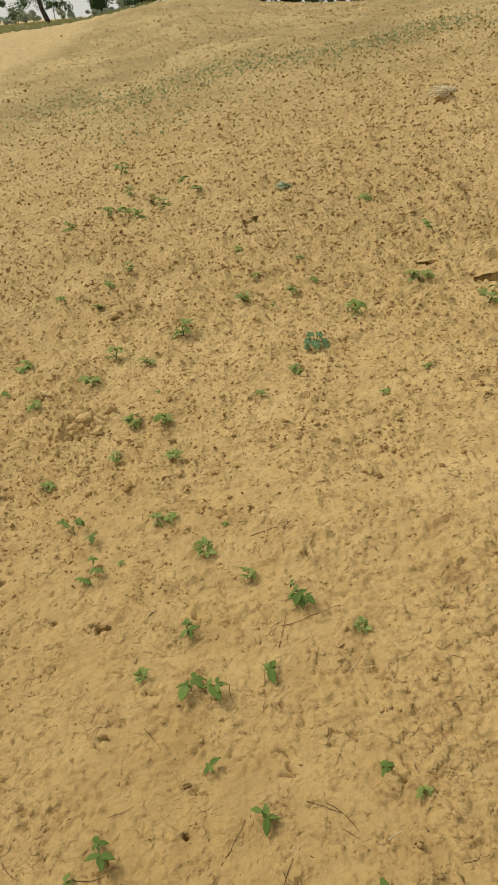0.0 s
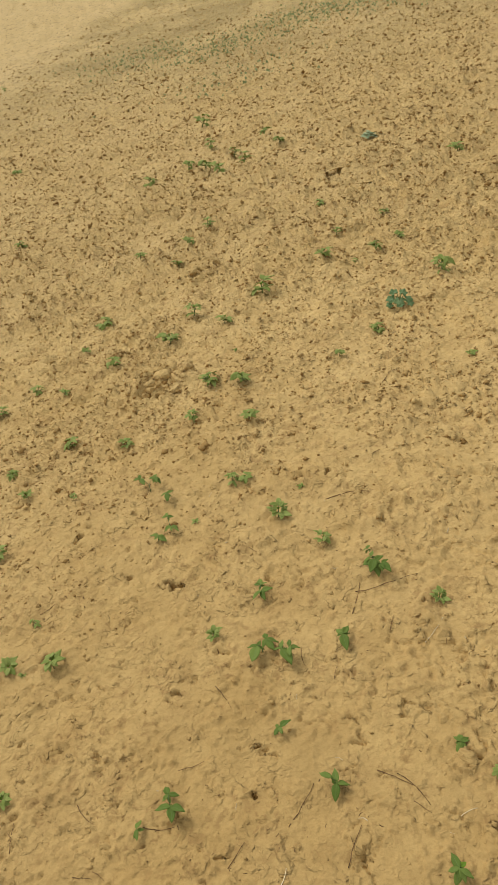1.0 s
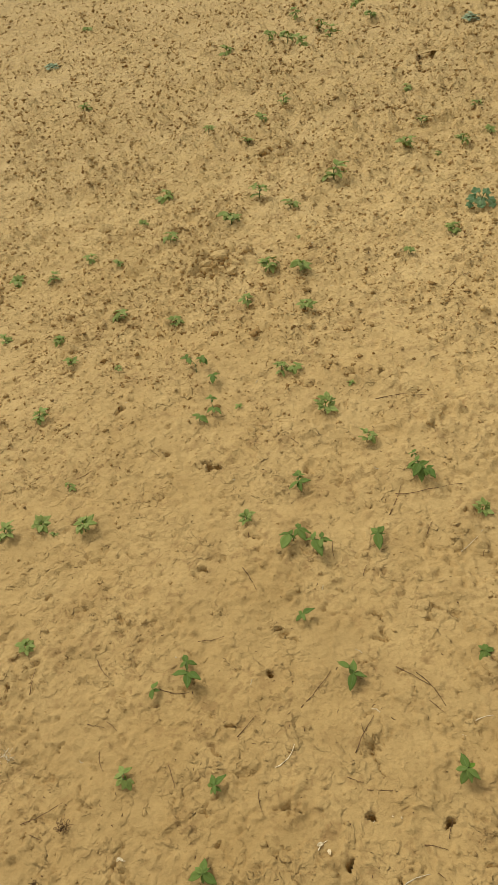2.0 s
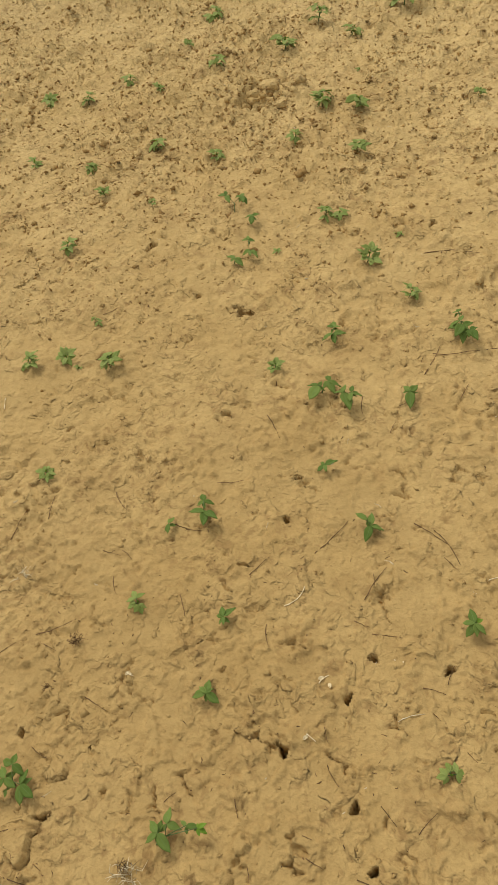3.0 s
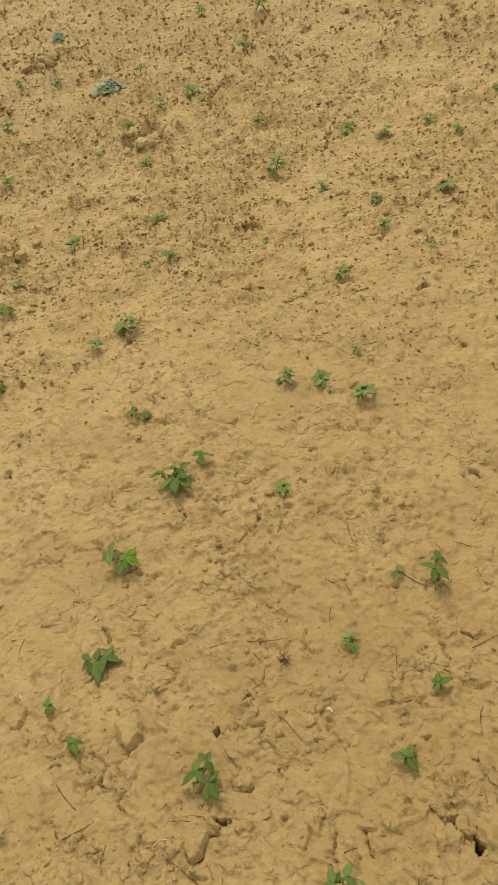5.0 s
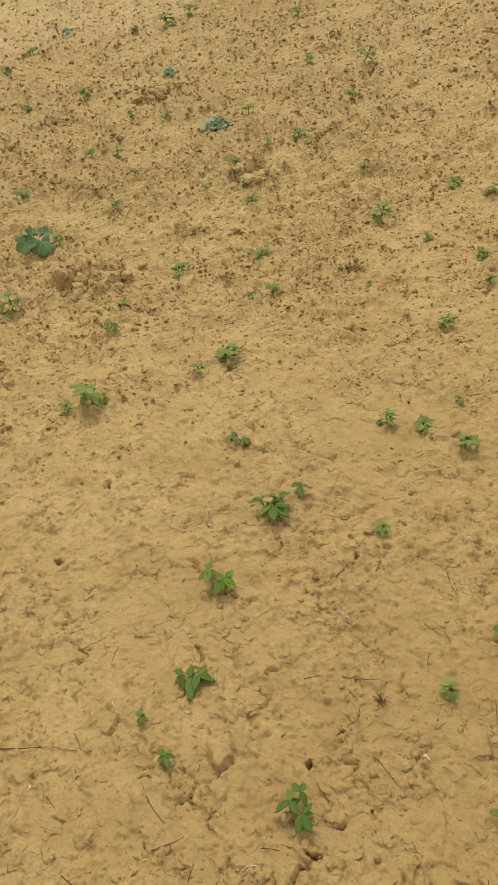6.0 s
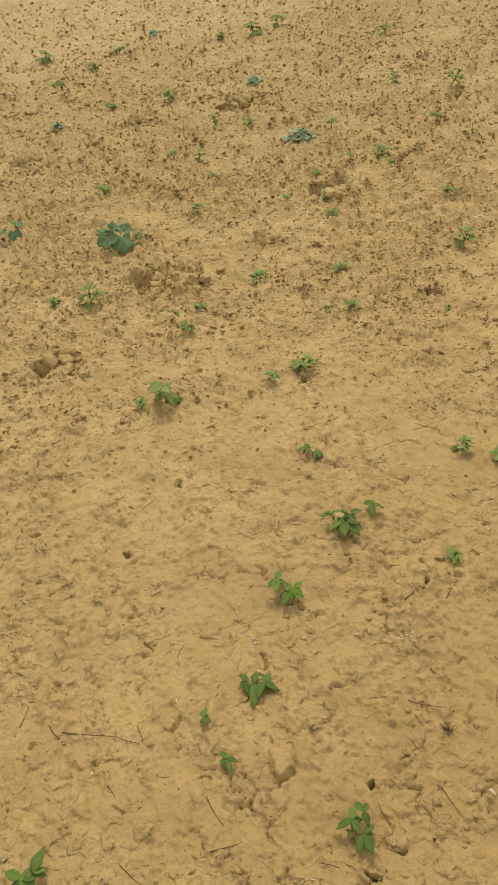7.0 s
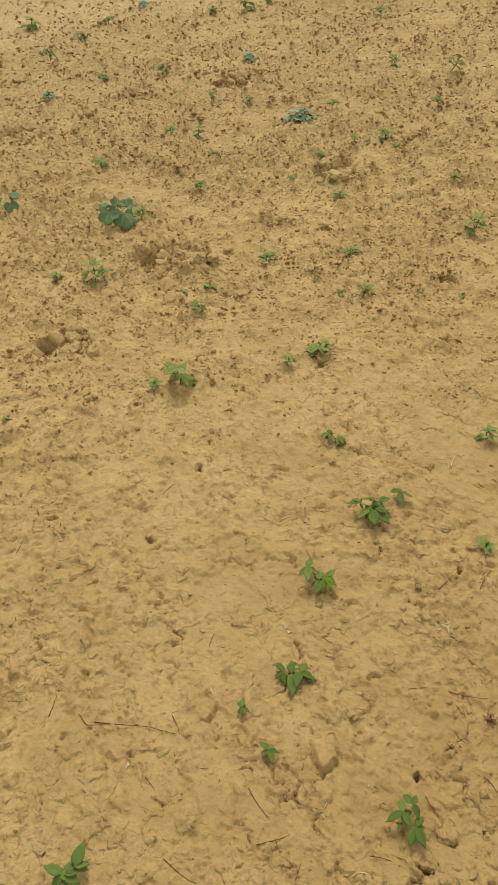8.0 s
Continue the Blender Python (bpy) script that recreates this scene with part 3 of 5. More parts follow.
KINDS = [seedling(5, 0.022, 0.007, 1), seedling(5, 0.024, 0.008, 2), seedling(2, 0.009, 0.005, 3, 0.028), seedling(6, 0.024, 0.010, 4),
         seedling(5, 0.020, 0.009, 5, 0.022), seedling(4, 0.022, 0.006, 6, 0.028), seedling(7, 0.024, 0.012, 8, 0.023), seedling(3, 0.009, 0.007, 9, 0.018, lean=0.006),
         seedling(6, 0.026, 0.011, 12, 0.026), seedling(6, 0.022, 0.008, 14, 0.024)]
SPANS = [span(k) for k in KINDS]
NAMES = ("small green bean seedling with pointed trifoliate leaves in dry soil", "bushy green bean seedling with several trifoliate leaves in dry soil",
         "tiny pale green seedling just sprouted from crusted soil")


def plant_seedling(u, v, across, k=None, turn=None):
    lot = random.Random(int(u * 1000) * 7919 + int(v * 1000))
    if k is None:
        k = lot.choice((3, 6, 8, 9)) if across > 0.085 else lot.choice((0, 1, 4, 5, 3, 8, 9)) if across > 0.045 else lot.choice((2, 7, 0))
    turn = lot.uniform(0, 360) if turn is None else turn
    m = Matrix.Translation(on_field(u, v, -0.001)) @ pose(0, 0, 0, lot.uniform(-9, 9), lot.uniform(-9, 9), turn) @ Matrix.Scale(1.28 * across / SPANS[k], 4)
    ob = copy_thing(KINDS[k], m)
    ob.name = "seedling"
    label = NAMES[1] if across > 0.085 else NAMES[0] if across > 0.035 else NAMES[2]
    return tagged(ob, label, "seedling", "seedlings in the field")


def shaped_seedling(u, v, leaves):
    """A seedling near the path, leaf by leaf: each leaf's joint over the root, whether it is a bright new one, and its leaflets' directions and lengths."""
    lot = random.Random(int(u * 1000) * 131 + int(v * 1000))
    root = new("seedling")
    root.empty_display_size = 0.02
    root.location = on_field(u, v, -0.001)
    tops = [SLOPE.to_3x3() @ Vector((du, dv, h)) for du, dv, h, _, _ in leaves]
    middle = sum(tops, Vector()) / len(tops)
    top = Vector((middle.x * 0.45, middle.y * 0.45, middle.z * 0.60))
    part("stem", tube(Shape(), ((0, 0, -0.012), (0, 0, 0.001), top * 0.5 + Vector((0, 0, 0.002)), top), (0.0016, 0.0015, 0.0013, 0.0011)).mesh("stem", STEM), root)
    for tip, (_, _, _, bright, leaflets) in zip(tops, leaves):
        bend = (top + tip) / 2 + Vector((0, 0, 0.003))
        leaf = part("leaf", tube(Shape(), (top, bend, tip), (0.0010, 0.0008, 0.0007), 5).mesh("leaf_stalk", STEM), root)
        mean = sum(length for _, length in leaflets) / len(leaflets)
        for k in range(2):               # younger leaflets below
            m = Matrix.Translation(tip - Vector((0, 0, 0.005))) @ SLOPE @ pose(0, 0, 0, 0, 0, leaflets[0][0] + 70 + 130 * k + lot.uniform(-30, 30)) @ pose(0, 0, 0, lot.uniform(-30, 0), lot.uniform(-25, 25), 0)
            part("leaflet", lot.choice(LEAFLETS), leaf, m @ Matrix.Scale(mean * lot.uniform(0.55, 0.8), 4))
        for way, length in leaflets:
            data = LEAFLETS_BRIGHT[lot.randrange(2)] if bright else lot.choice(LEAFLETS)
            m = Matrix.Translation(tip) @ SLOPE @ pose(0, 0, 0, 0, 0, way - 90 + lot.uniform(-4, 4)) @ pose(0, 0, 0, lot.uniform(-22, 10), lot.uniform(-22, 22), 0)
            part("leaflet", data, leaf, m @ Matrix.Scale(length * 1.08, 4), "bright yellow-green new leaflet" if bright else "")
    label = "bean seedling with several long-stalked green trifoliate leaves in crusted soil" if len(leaves) > 2 else "young bean seedling with a few pointed green leaves in crusted soil"
    return tagged(root, label, "seedling", "seedlings in the field")


shaped_seedling(-0.993, 0.523, [(-0.034, 0.012, 0.030, False, [(131, 0.035), (-102, 0.030), (-51, 0.040)]), (0.003, 0.003, 0.022, False, [(126, 0.037)]), (0.009, 0.004, 0.022, False, [(-70, 0.033)]), (0.014, 0.017, 0.030, True, [(81, 0.025), (10, 0.029), (-26, 0.030), (-61, 0.029)])])
shaped_seedling(-0.895, 0.310, [(-0.007, -0.007, 0.022, False, [(163, 0.028), (-111, 0.022), (-42, 0.027)]), (0.010, 0.002, 0.022, False, [(137, 0.035), (-43, 0.045)]), (0.021, 0.015, 0.022, False, [(103, 0.032), (24, 0.035), (-63, 0.033)])])
shaped_seedling(-0.916, 0.188, [(0.010, -0.002, 0.022, False, [(126, 0.022), (-176, 0.014), (25, 0.017), (-63, 0.018)])])
shaped_seedling(-0.813, 0.158, [(0.008, -0.001, 0.022, False, [(171, 0.026), (51, 0.019), (-31, 0.023), (-124, 0.018)]), (0.007, 0.002, 0.022, True, [(107, 0.010), (156, 0.010)])])
shaped_seedling(-1.287, 0.957, [(-0.017, -0.003, 0.030, False, [(130, 0.034), (-135, 0.028), (-50, 0.021)]), (0.010, 0.007, 0.022, False, [(117, 0.026), (29, 0.026), (-64, 0.026), (-31, 0.026)])])
shaped_seedling(-1.014, 0.880, [(0.000, 0.001, 0.022, False, [(-163, 0.027), (125, 0.019), (30, 0.030), (-53, 0.035)])])
shaped_seedling(-1.038, 0.789, [(-0.028, -0.007, 0.030, False, [(-148, 0.031), (167, 0.027)]), (-0.005, 0.018, 0.030, False, [(-169, 0.031), (142, 0.025)]), (0.006, 0.027, 0.030, False, [(64, 0.030)]), (0.004, -0.008, 0.022, False, [(-103, 0.040), (156, 0.027)]), (0.010, -0.004, 0.022, False, [(-54, 0.050)]), (0.010, 0.008, 0.022, False, [(-19, 0.052), (8, 0.035)]), (0.000, 0.002, 0.022, True, [(-60, 0.027), (103, 0.018)])])
shaped_seedling(-0.545, 0.224, [(-0.004, 0.025, 0.030, False, [(170, 0.023), (90, 0.020), (-13, 0.026)]), (-0.008, 0.002, 0.030, False, [(133, 0.025), (-120, 0.032), (-23, 0.023)]), (0.020, -0.001, 0.022, False, [(95, 0.025), (-80, 0.029), (-27, 0.031)]), (-0.002, -0.013, 0.022, False, [(-75, 0.011)])])
shaped_seedling(-0.354, 0.790, [(-0.001, 0.032, 0.030, False, [(109, 0.028), (-133, 0.016), (3, 0.022)]), (0.008, 0.005, 0.030, False, [(-173, 0.031), (-30, 0.034), (-83, 0.033), (-106, 0.018)])])
shaped_seedling(-0.426, 0.766, [(0.007, -0.004, 0.022, False, [(92, 0.025), (-85, 0.021)])])
shaped_seedling(-0.257, 0.573, [(0.005, -0.003, 0.022, False, [(47, 0.026), (112, 0.022), (177, 0.017), (-79, 0.015)])])
shaped_seedling(-0.254, 0.425, [(0.006, -0.001, 0.022, False, [(95, 0.024), (-165, 0.027), (-28, 0.027), (152, 0.017), (42, 0.013)])])
shaped_seedling(-0.116, 0.952, [(0.003, -0.007, 0.022, False, [(31, 0.027), (-131, 0.020), (148, 0.015), (-74, 0.018)])])
shaped_seedling(0.001, 0.801, [(-0.009, 0.007, 0.030, False, [(149, 0.026)]), (-0.001, 0.000, 0.022, False, [(88, 0.027), (-9, 0.024), (-108, 0.032)])])
shaped_seedling(-0.157, 1.366, [(0.002, 0.021, 0.030, False, [(98, 0.031), (161, 0.018), (24, 0.017)]), (0.005, -0.001, 0.030, False, [(10, 0.029), (-148, 0.031), (-82, 0.028)])])
shaped_seedling(0.164, 1.362, [(-0.015, 0.070, 0.030, False, [(83, 0.023), (172, 0.014)]), (-0.011, 0.037, 0.030, False, [(-164, 0.029), (74, 0.023)]), (-0.003, 0.026, 0.030, False, [(-107, 0.043), (-87, 0.046)]), (0.013, 0.005, 0.030, False, [(37, 0.021), (-56, 0.037), (-94, 0.027)])])
shaped_seedling(-0.155, 1.176, [(-0.006, -0.002, 0.030, False, [(158, 0.027), (-101, 0.047), (-143, 0.015)]), (0.015, 0.015, 0.030, False, [(94, 0.026), (-114, 0.022), (-4, 0.031), (-63, 0.033)])])
shaped_seedling(-0.100, 1.152, [(0.001, -0.005, 0.030, False, [(-177, 0.019), (-64, 0.048), (88, 0.025)]), (0.021, -0.004, 0.030, False, [(93, 0.021), (2, 0.024), (-92, 0.025)])])
shaped_seedling(0.051, 1.175, [(0.000, -0.002, 0.022, False, [(129, 0.026), (58, 0.032), (-87, 0.041), (176, 0.016)])])
shaped_seedling(-0.545, 1.937, [(-0.035, 0.050, 0.030, False, [(178, 0.025), (107, 0.023), (-63, 0.035)]), (0.017, 0.041, 0.030, False, [(81, 0.023), (169, 0.021), (-45, 0.035), (-69, 0.035)])])
shaped_seedling(-0.477, 1.869, [(0.007, 0.002, 0.030, False, [(171, 0.024), (24, 0.022), (-81, 0.034), (78, 0.022)])])
shaped_seedling(-0.451, 1.714, [(-0.003, 0.029, 0.030, False, [(161, 0.021), (-9, 0.019), (103, 0.021)]), (0.011, -0.011, 0.022, False, [(-172, 0.028), (-33, 0.031), (-81, 0.021)])])
shaped_seedling(-0.487, 1.675, [(0.007, -0.003, 0.022, False, [(149, 0.032), (-40, 0.032), (-126, 0.017)])])
shaped_seedling(0.259, 0.857, [(0.000, -0.004, 0.022, False, [(-130, 0.025), (-81, 0.024), (88, 0.023), (133, 0.018), (32, 0.019), (0, 0.015)])])
shaped_seedling(0.200, 0.613, [(0.000, -0.003, 0.022, False, [(110, 0.029), (180, 0.019), (-111, 0.026), (-71, 0.021), (-29, 0.023)]), (0.002, 0.000, 0.022, True, [(34, 0.014), (81, 0.012)])])
shaped_seedling(-0.272, 0.182, [(0.006, 0.012, 0.030, False, [(143, 0.025), (-141, 0.022), (-41, 0.033)]), (0.017, 0.027, 0.030, False, [(101, 0.025), (5, 0.024)]), (0.049, 0.030, 0.030, False, [(9, 0.018)]), (0.068, 0.030, 0.030, True, [(39, 0.014), (-7, 0.016), (-63, 0.011), (106, 0.007)])])
shaped_seedling(-0.915, -0.238, [(0.004, 0.024, 0.032, False, [(122, 0.040), (60, 0.022)]), (-0.004, 0.002, 0.030, False, [(200, 0.036), (70, 0.042), (25, 0.032), (275, 0.030)]), (0.000, 0.000, 0.034, True, [(100, 0.012), (10, 0.010)])])

# u, v and width of each, from the foot of the slope outwards
BY_THE_PATH = [(0.167, 0.367, 0.039), (-0.437, 0.576, 0.042), (-0.763, 0.875, 0.051), (-0.287, 1.255, 0.041), (0.295, 1.24, 0.043), (-0.732, 1.239, 0.061), (-0.866, 1.264, 0.054), (-0.825, 1.234, 0.022), (-0.97, 1.238, 0.058), (-0.836, 1.42, 0.032), (0.022, 1.53, 0.052), (-0.369, 1.732, 0.026), (-0.018, 1.798, 0.028), (-0.101, 1.676, 0.066), (-2.15, 0.386, 0.028), (-1.854, 0.864, 0.111), (-1.067, 1.76, 0.055), (-1.903, 0.802, 0.046), (-1.661, 1.173, 0.049), (-0.209, 1.891, 0.053), (-0.252, 1.902, 0.057), (-1.624, 1.298, 0.091), (-0.852, 2.003, 0.03), (-1.048, 2.07, 0.047), (-0.701, 2.293, 0.058), (-1.445, 1.908, 0.032), (-0.192, 2.259, 0.06), (-1.737, 1.689, 0.064), (-2.146, 1.222, 0.055)]
LOWER_SLOPE = [(-1.804, 1.638, 0.043), (0.652, 2.363, 0.044), (-1.162, 2.234, 0.053), (-0.944, 2.374, 0.073), (-0.421, 2.366, 0.053), (-2.304, 1.287, 0.04), (-2.26, 1.377, 0.054), (0.869, 2.486, 0.041), (-0.235, 2.549, 0.084), (0.183, 2.599, 0.047), (-1.425, 2.298, 0.054), (-0.364, 2.61, 0.083), (-2.212, 1.657, 0.075), (-1.984, 1.942, 0.067), (-2.68, 1.136, 0.111), (0.362, 2.734, 0.064), (-2.834, 1.043, 0.075), (-1.686, 2.386, 0.092), (-0.256, 2.871, 0.041), (-1.073, 2.83, 0.046), (-0.858, 2.981, 0.077), (-1.379, 2.779, 0.066), (1.276, 2.894, 0.101), (-1.24, 2.937, 0.062), (-1.561, 2.795, 0.068), (0.723, 3.163, 0.098), (-0.594, 3.108, 0.098), (-0.324, 3.189, 0.078), (-2.378, 2.356, 0.063), (-1.052, 3.239, 0.049)]
MIDDLE_SLOPE = [(-3.028, 1.663, 0.06), (-2.056, 2.836, 0.068), (-0.488, 3.351, 0.087), (-0.127, 3.424, 0.123), (0.361, 3.539, 0.043), (1.141, 3.337, 0.074), (1.074, 3.383, 0.086), (-2.558, 2.511, 0.053), (0.482, 3.594, 0.07), (-2.704, 2.381, 0.048), (-3.047, 2.073, 0.063), (0.219, 3.666, 0.093), (0.628, 3.735, 0.055), (-1.018, 3.557, 0.091), (-2.843, 2.776, 0.058), (-2.557, 3.078, 0.064), (0.309, 4.024, 0.066), (-2.78, 2.991, 0.053), (0.598, 4.14, 0.06), (-3.786, 1.993, 0.095), (-2.717, 3.195, 0.09), (-3.396, 2.493, 0.052), (1.369, 4.083, 0.073), (-0.655, 4.214, 0.07), (-3.711, 2.669, 0.082), (-3.912, 2.623, 0.063), (-0.937, 4.493, 0.066), (0.259, 4.692, 0.083), (-3.364, 3.521, 0.081), (-0.513, 4.947, 0.08)]
UPPER_SLOPE = [(-4.126, 3.185, 0.061), (1.23, 5.015, 0.103), (-3.106, 4.514, 0.117), (-3.638, 4.583, 0.093), (-5.047, 3.55, 0.109), (-5.335, 3.181, 0.087), (-0.486, 6.373, 0.129), (-0.255, 6.394, 0.124), (-0.615, 6.555, 0.132), (0.064, 6.711, 0.103), (-1.177, 6.727, 0.13), (-0.809, 6.879, 0.106), (-6.143, 5.592, 0.2), (-6.371, 5.357, 0.114), (-7.562, 3.964, 0.17), (-6.146, 5.963, 0.142), (-0.781, 8.703, 0.164)]
SPARSE = [(-5.5, 16.535, 0.12), (-3.173, 9.03, 0.12), (-0.064, 7.345, 0.111), (-0.362, 6.749, 0.106), (-0.61, 7.396, 0.112), (-0.619, 4.608, 0.087), (-2.138, 5.676, 0.1), (-6.765, 3.999, 0.115), (-7.06, 4.552, 0.12), (-6.241, 3.306, 0.107), (-3.934, 3.328, 0.091), (-2.855, 3.918, 0.089), (-4.779, 5.996, 0.114)]
for u, v, across in BY_THE_PATH + SPARSE + LOWER_SLOPE + MIDDLE_SLOPE + UPPER_SLOPE:
    plant_seedling(u, v, across)
plant_seedling(0.315, 0.786, 0.033, 7)


for k in KINDS:
    for ob in (*k.children_recursive, k):
        bpy.data.objects.remove(ob)


# ---- broad-leaved weeds ----
def rosette(name, material, leaves, radius, lobes, depth, seed, tall, label):
    lot = random.Random(seed)
    root = new(name)
    root.empty_display_size = 0.03
    part("stem", tube(Shape(), ((0, 0, -0.015), (0, 0, 0.004), (0.002, 0.001, tall * 0.4)), (0.003, 0.003, 0.002)).mesh("stem", STEM), root)
    given = leaves if isinstance(leaves, list) else [
        (137.5 * k + lot.uniform(-15, 15), 1.25 * (1 - 0.55 * k / leaves), 0.45 + 0.6 * k / leaves, lot.uniform(0.75, 1.1) * (1 - 0.22 * k / leaves), lot.uniform(-35, 8)) for k in range(leaves)]
    for way, out, up, size, droop in given:
        way = radians(way)
        tip = Vector((math.cos(way) * out * radius, math.sin(way) * out * radius, tall * up))
        leaf = part("leaf", tube(Shape(), ((0.002, 0.001, tall * 0.3), tip * 0.55 + Vector((0, 0, tall * 0.3)), tip), (0.0018, 0.0015, 0.0012), 5).mesh("leaf_stalk", STEM), root)
        m = Matrix.Translation(tip) @ pose(0, 0, 0, 0, 0, math.degrees(way) - 90) @ pose(0, 0, 0, droop, lot.uniform(-15, 15), 0)
        part("leaf_blade", round_leaf(Shape(), radius * size, lobes, depth, lot.uniform(-0.20, 0.15)).mesh("leaf_blade", material), leaf, m)
    return tagged(root, label, "weed")


def set_down(root, u, v, turn):
    root.matrix_basis = Matrix.Translation(on_field(u, v, -0.001)) @ pose(0, 0, 0, 0, 0, turn)
    return root


def gourd_plant(u, v, faces, leaves, label):
    """Broad leaves on stalks, given in the plant's own frame, which turns towards one side: across, up, out, radius, spin, tilt, swing."""
    root = new("gourd_plant")
    root.empty_display_size = 0.03
    part("stem", tube(Shape(), ((0, 0, -0.015), (0, 0, 0.004), (0.002, 0.001, 0.03)), (0.0035, 0.0035, 0.003)).mesh("stem", STEM), root)
    for k, (across, up, out, radius, spin, tilt, swing) in enumerate(leaves):
        foot = Vector((across, -out, up))
        leaf = part("leaf", tube(Shape(), ((0.002, 0.001, 0.025), foot * 0.5 + Vector((0, 0, 0.03)), foot), (0.0022, 0.0018, 0.0014), 5).mesh("leaf_stalk", STEM), root)
        m = Matrix.Translation(foot) @ pose(0, 0, 0, 0, 0, swing) @ pose(0, 0, 0, 0.62 * (90 - tilt), 0, 0) @ pose(0, 0, 0, 0, 0, spin)
        part("leaf_blade", round_leaf(Shape(), radius, 5, 0.15, (-0.22, 0.15, -0.1)[k % 3], wave=0.16).mesh("leaf_blade", LEAF_DARK), leaf, m)
    root.matrix_basis = Matrix.Translation(on_field(u, v, -0.001)) @ pose(0, 0, 0, 0, 0, faces + 90)
    return tagged(root, label, "weed")


gourd_plant(-3.064, 1.556, -27, [(0.026, 0.064, 0.022, 0.053, 168, 42, 12), (-0.042, 0.068, 0.0, 0.047, 200, 30, -38), (0.000, 0.095, -0.012, 0.028, -25, 15, 40),
                                 (-0.050, 0.080, -0.03, 0.026, 70, 65, -20), (0.050, 0.066, -0.030, 0.034, -60, 60, 30)], "young gourd plant with broad dark blue-green lobed leaves")
SMALL_GOURD = [(-20, 1.0, 0.8, 1.0, -45), (235, 1.2, 0.8, 1.0, -40), (100, 0.8, 1.1, 0.8, 0)]
set_down(rosette("gourd_plant", LEAF_DARK, SMALL_GOURD, 0.034, 3, 0.04, 5, 0.050, "small gourd plant with a few dark oval leaves"), -3.645, 1.324, 0)
gourd_plant(0.479, 2.896, -95, [(0, 0.0396, 0.0108, 0.0216, 170, 42, 0), (-0.0288, 0.036, 0, 0.0202, 120, 45, -20), (0.0302, 0.0374, 0, 0.0202, -120, 40, 20), (0.0158, 0.059, -0.0072, 0.0173, -30, 35, 12),
                                (-0.0202, 0.0562, -0.0144, 0.0173, 40, 45, -12), (0.0396, 0.0216, 0.0144, 0.0158, -100, 50, 20), (-0.036, 0.0187, 0.0144, 0.0158, 110, 50, 0), (0, 0.0252, 0.0252, 0.0173, 200, 55, 0)],
            "low gourd seedling with overlapping dark green rounded leaves")
def clump(count, seed):
    """Leaves of a low mound, the outer ones lower."""
    lot = random.Random(seed)
    out = [3.4 * ((k + 0.5) / count) ** 0.6 for k in range(count)]
    return [(137.5 * k + lot.uniform(-20, 20), out[k], 1.0 - 0.19 * out[k] + lot.uniform(-0.1, 0.15), lot.uniform(0.75, 1.15), lot.uniform(-45, 15)) for k in range(count)]


for u, v, across, seed in ((-3.384, 3.229, 0.179, 11), (-5.322, 2.664, 0.103, 12), (0.777, 6.098, 0.132, 13), (-4.779, 4.224, 0.130, 14), (-3.085, 7.502, 0.141, 15), (-7.270, 5.190, 0.14, 16)):
    set_down(tagged(rosette("blue_weed", LEAF_BLUE, clump(26, seed), across * 0.13, 5, 0.26, seed, across * 0.42, "low blue-green weed with lobed waxy leaves"), group="blue-green weeds"), u, v, seed * 70)


# ---- twigs and straws lying on the soil ----
def stick(name, material, u, v, length, turn, thick, label, group, bend=0.10, forked=False):
    lot = random.Random(int(u * 1000) * 31 + int(v * 1000))
    turn = radians(turn)
    path, radii = [], []
    n = 6
    side = lot.uniform(-bend, bend)
    for i in range(n + 1):
        s = i / n - 0.5
        off = side * length * (0.25 - s * s) * 2 + lot.uniform(-0.012, 0.012) * length
        pu, pv = u + math.cos(turn) * s * length - math.sin(turn) * off, v + math.sin(turn) * s * length + math.cos(turn) * off
        path.append([pu, pv, ground_at(pu, pv)])
        radii.append(thick * (1 - 0.5 * i / n) * lot.uniform(0.85, 1.2))
    # a stiff stick bridges the dips: lift it to the line through the high points
    line = [max(path[j][2] for j in range(max(0, i - 1), min(n, i + 1) + 1)) for i in range(n + 1)]
    flat = sum(line) / len(line)
    world_path = [SLOPE @ Vector((p[0], p[1], 0.6 * z + 0.4 * flat + thick * 0.5)) for p, z in zip(path, line)]
    middle = on_field(u, v)
    shape = tube(Shape(), [p - middle for p in world_path], radii, 6)
    if forked:
        a = world_path[3] - middle
        b = a + SLOPE.to_3x3() @ Vector((math.cos(turn + 0.7) * length * 0.22, math.sin(turn + 0.7) * length * 0.22, 0.004))
        tube(shape, (a, (a + b) / 2, b), (thick * 0.6, thick * 0.5, thick * 0.3), 5)
    ob = new(name, shape.mesh(name, material))
    ob.location = middle
    return tagged(ob, label, name, group)


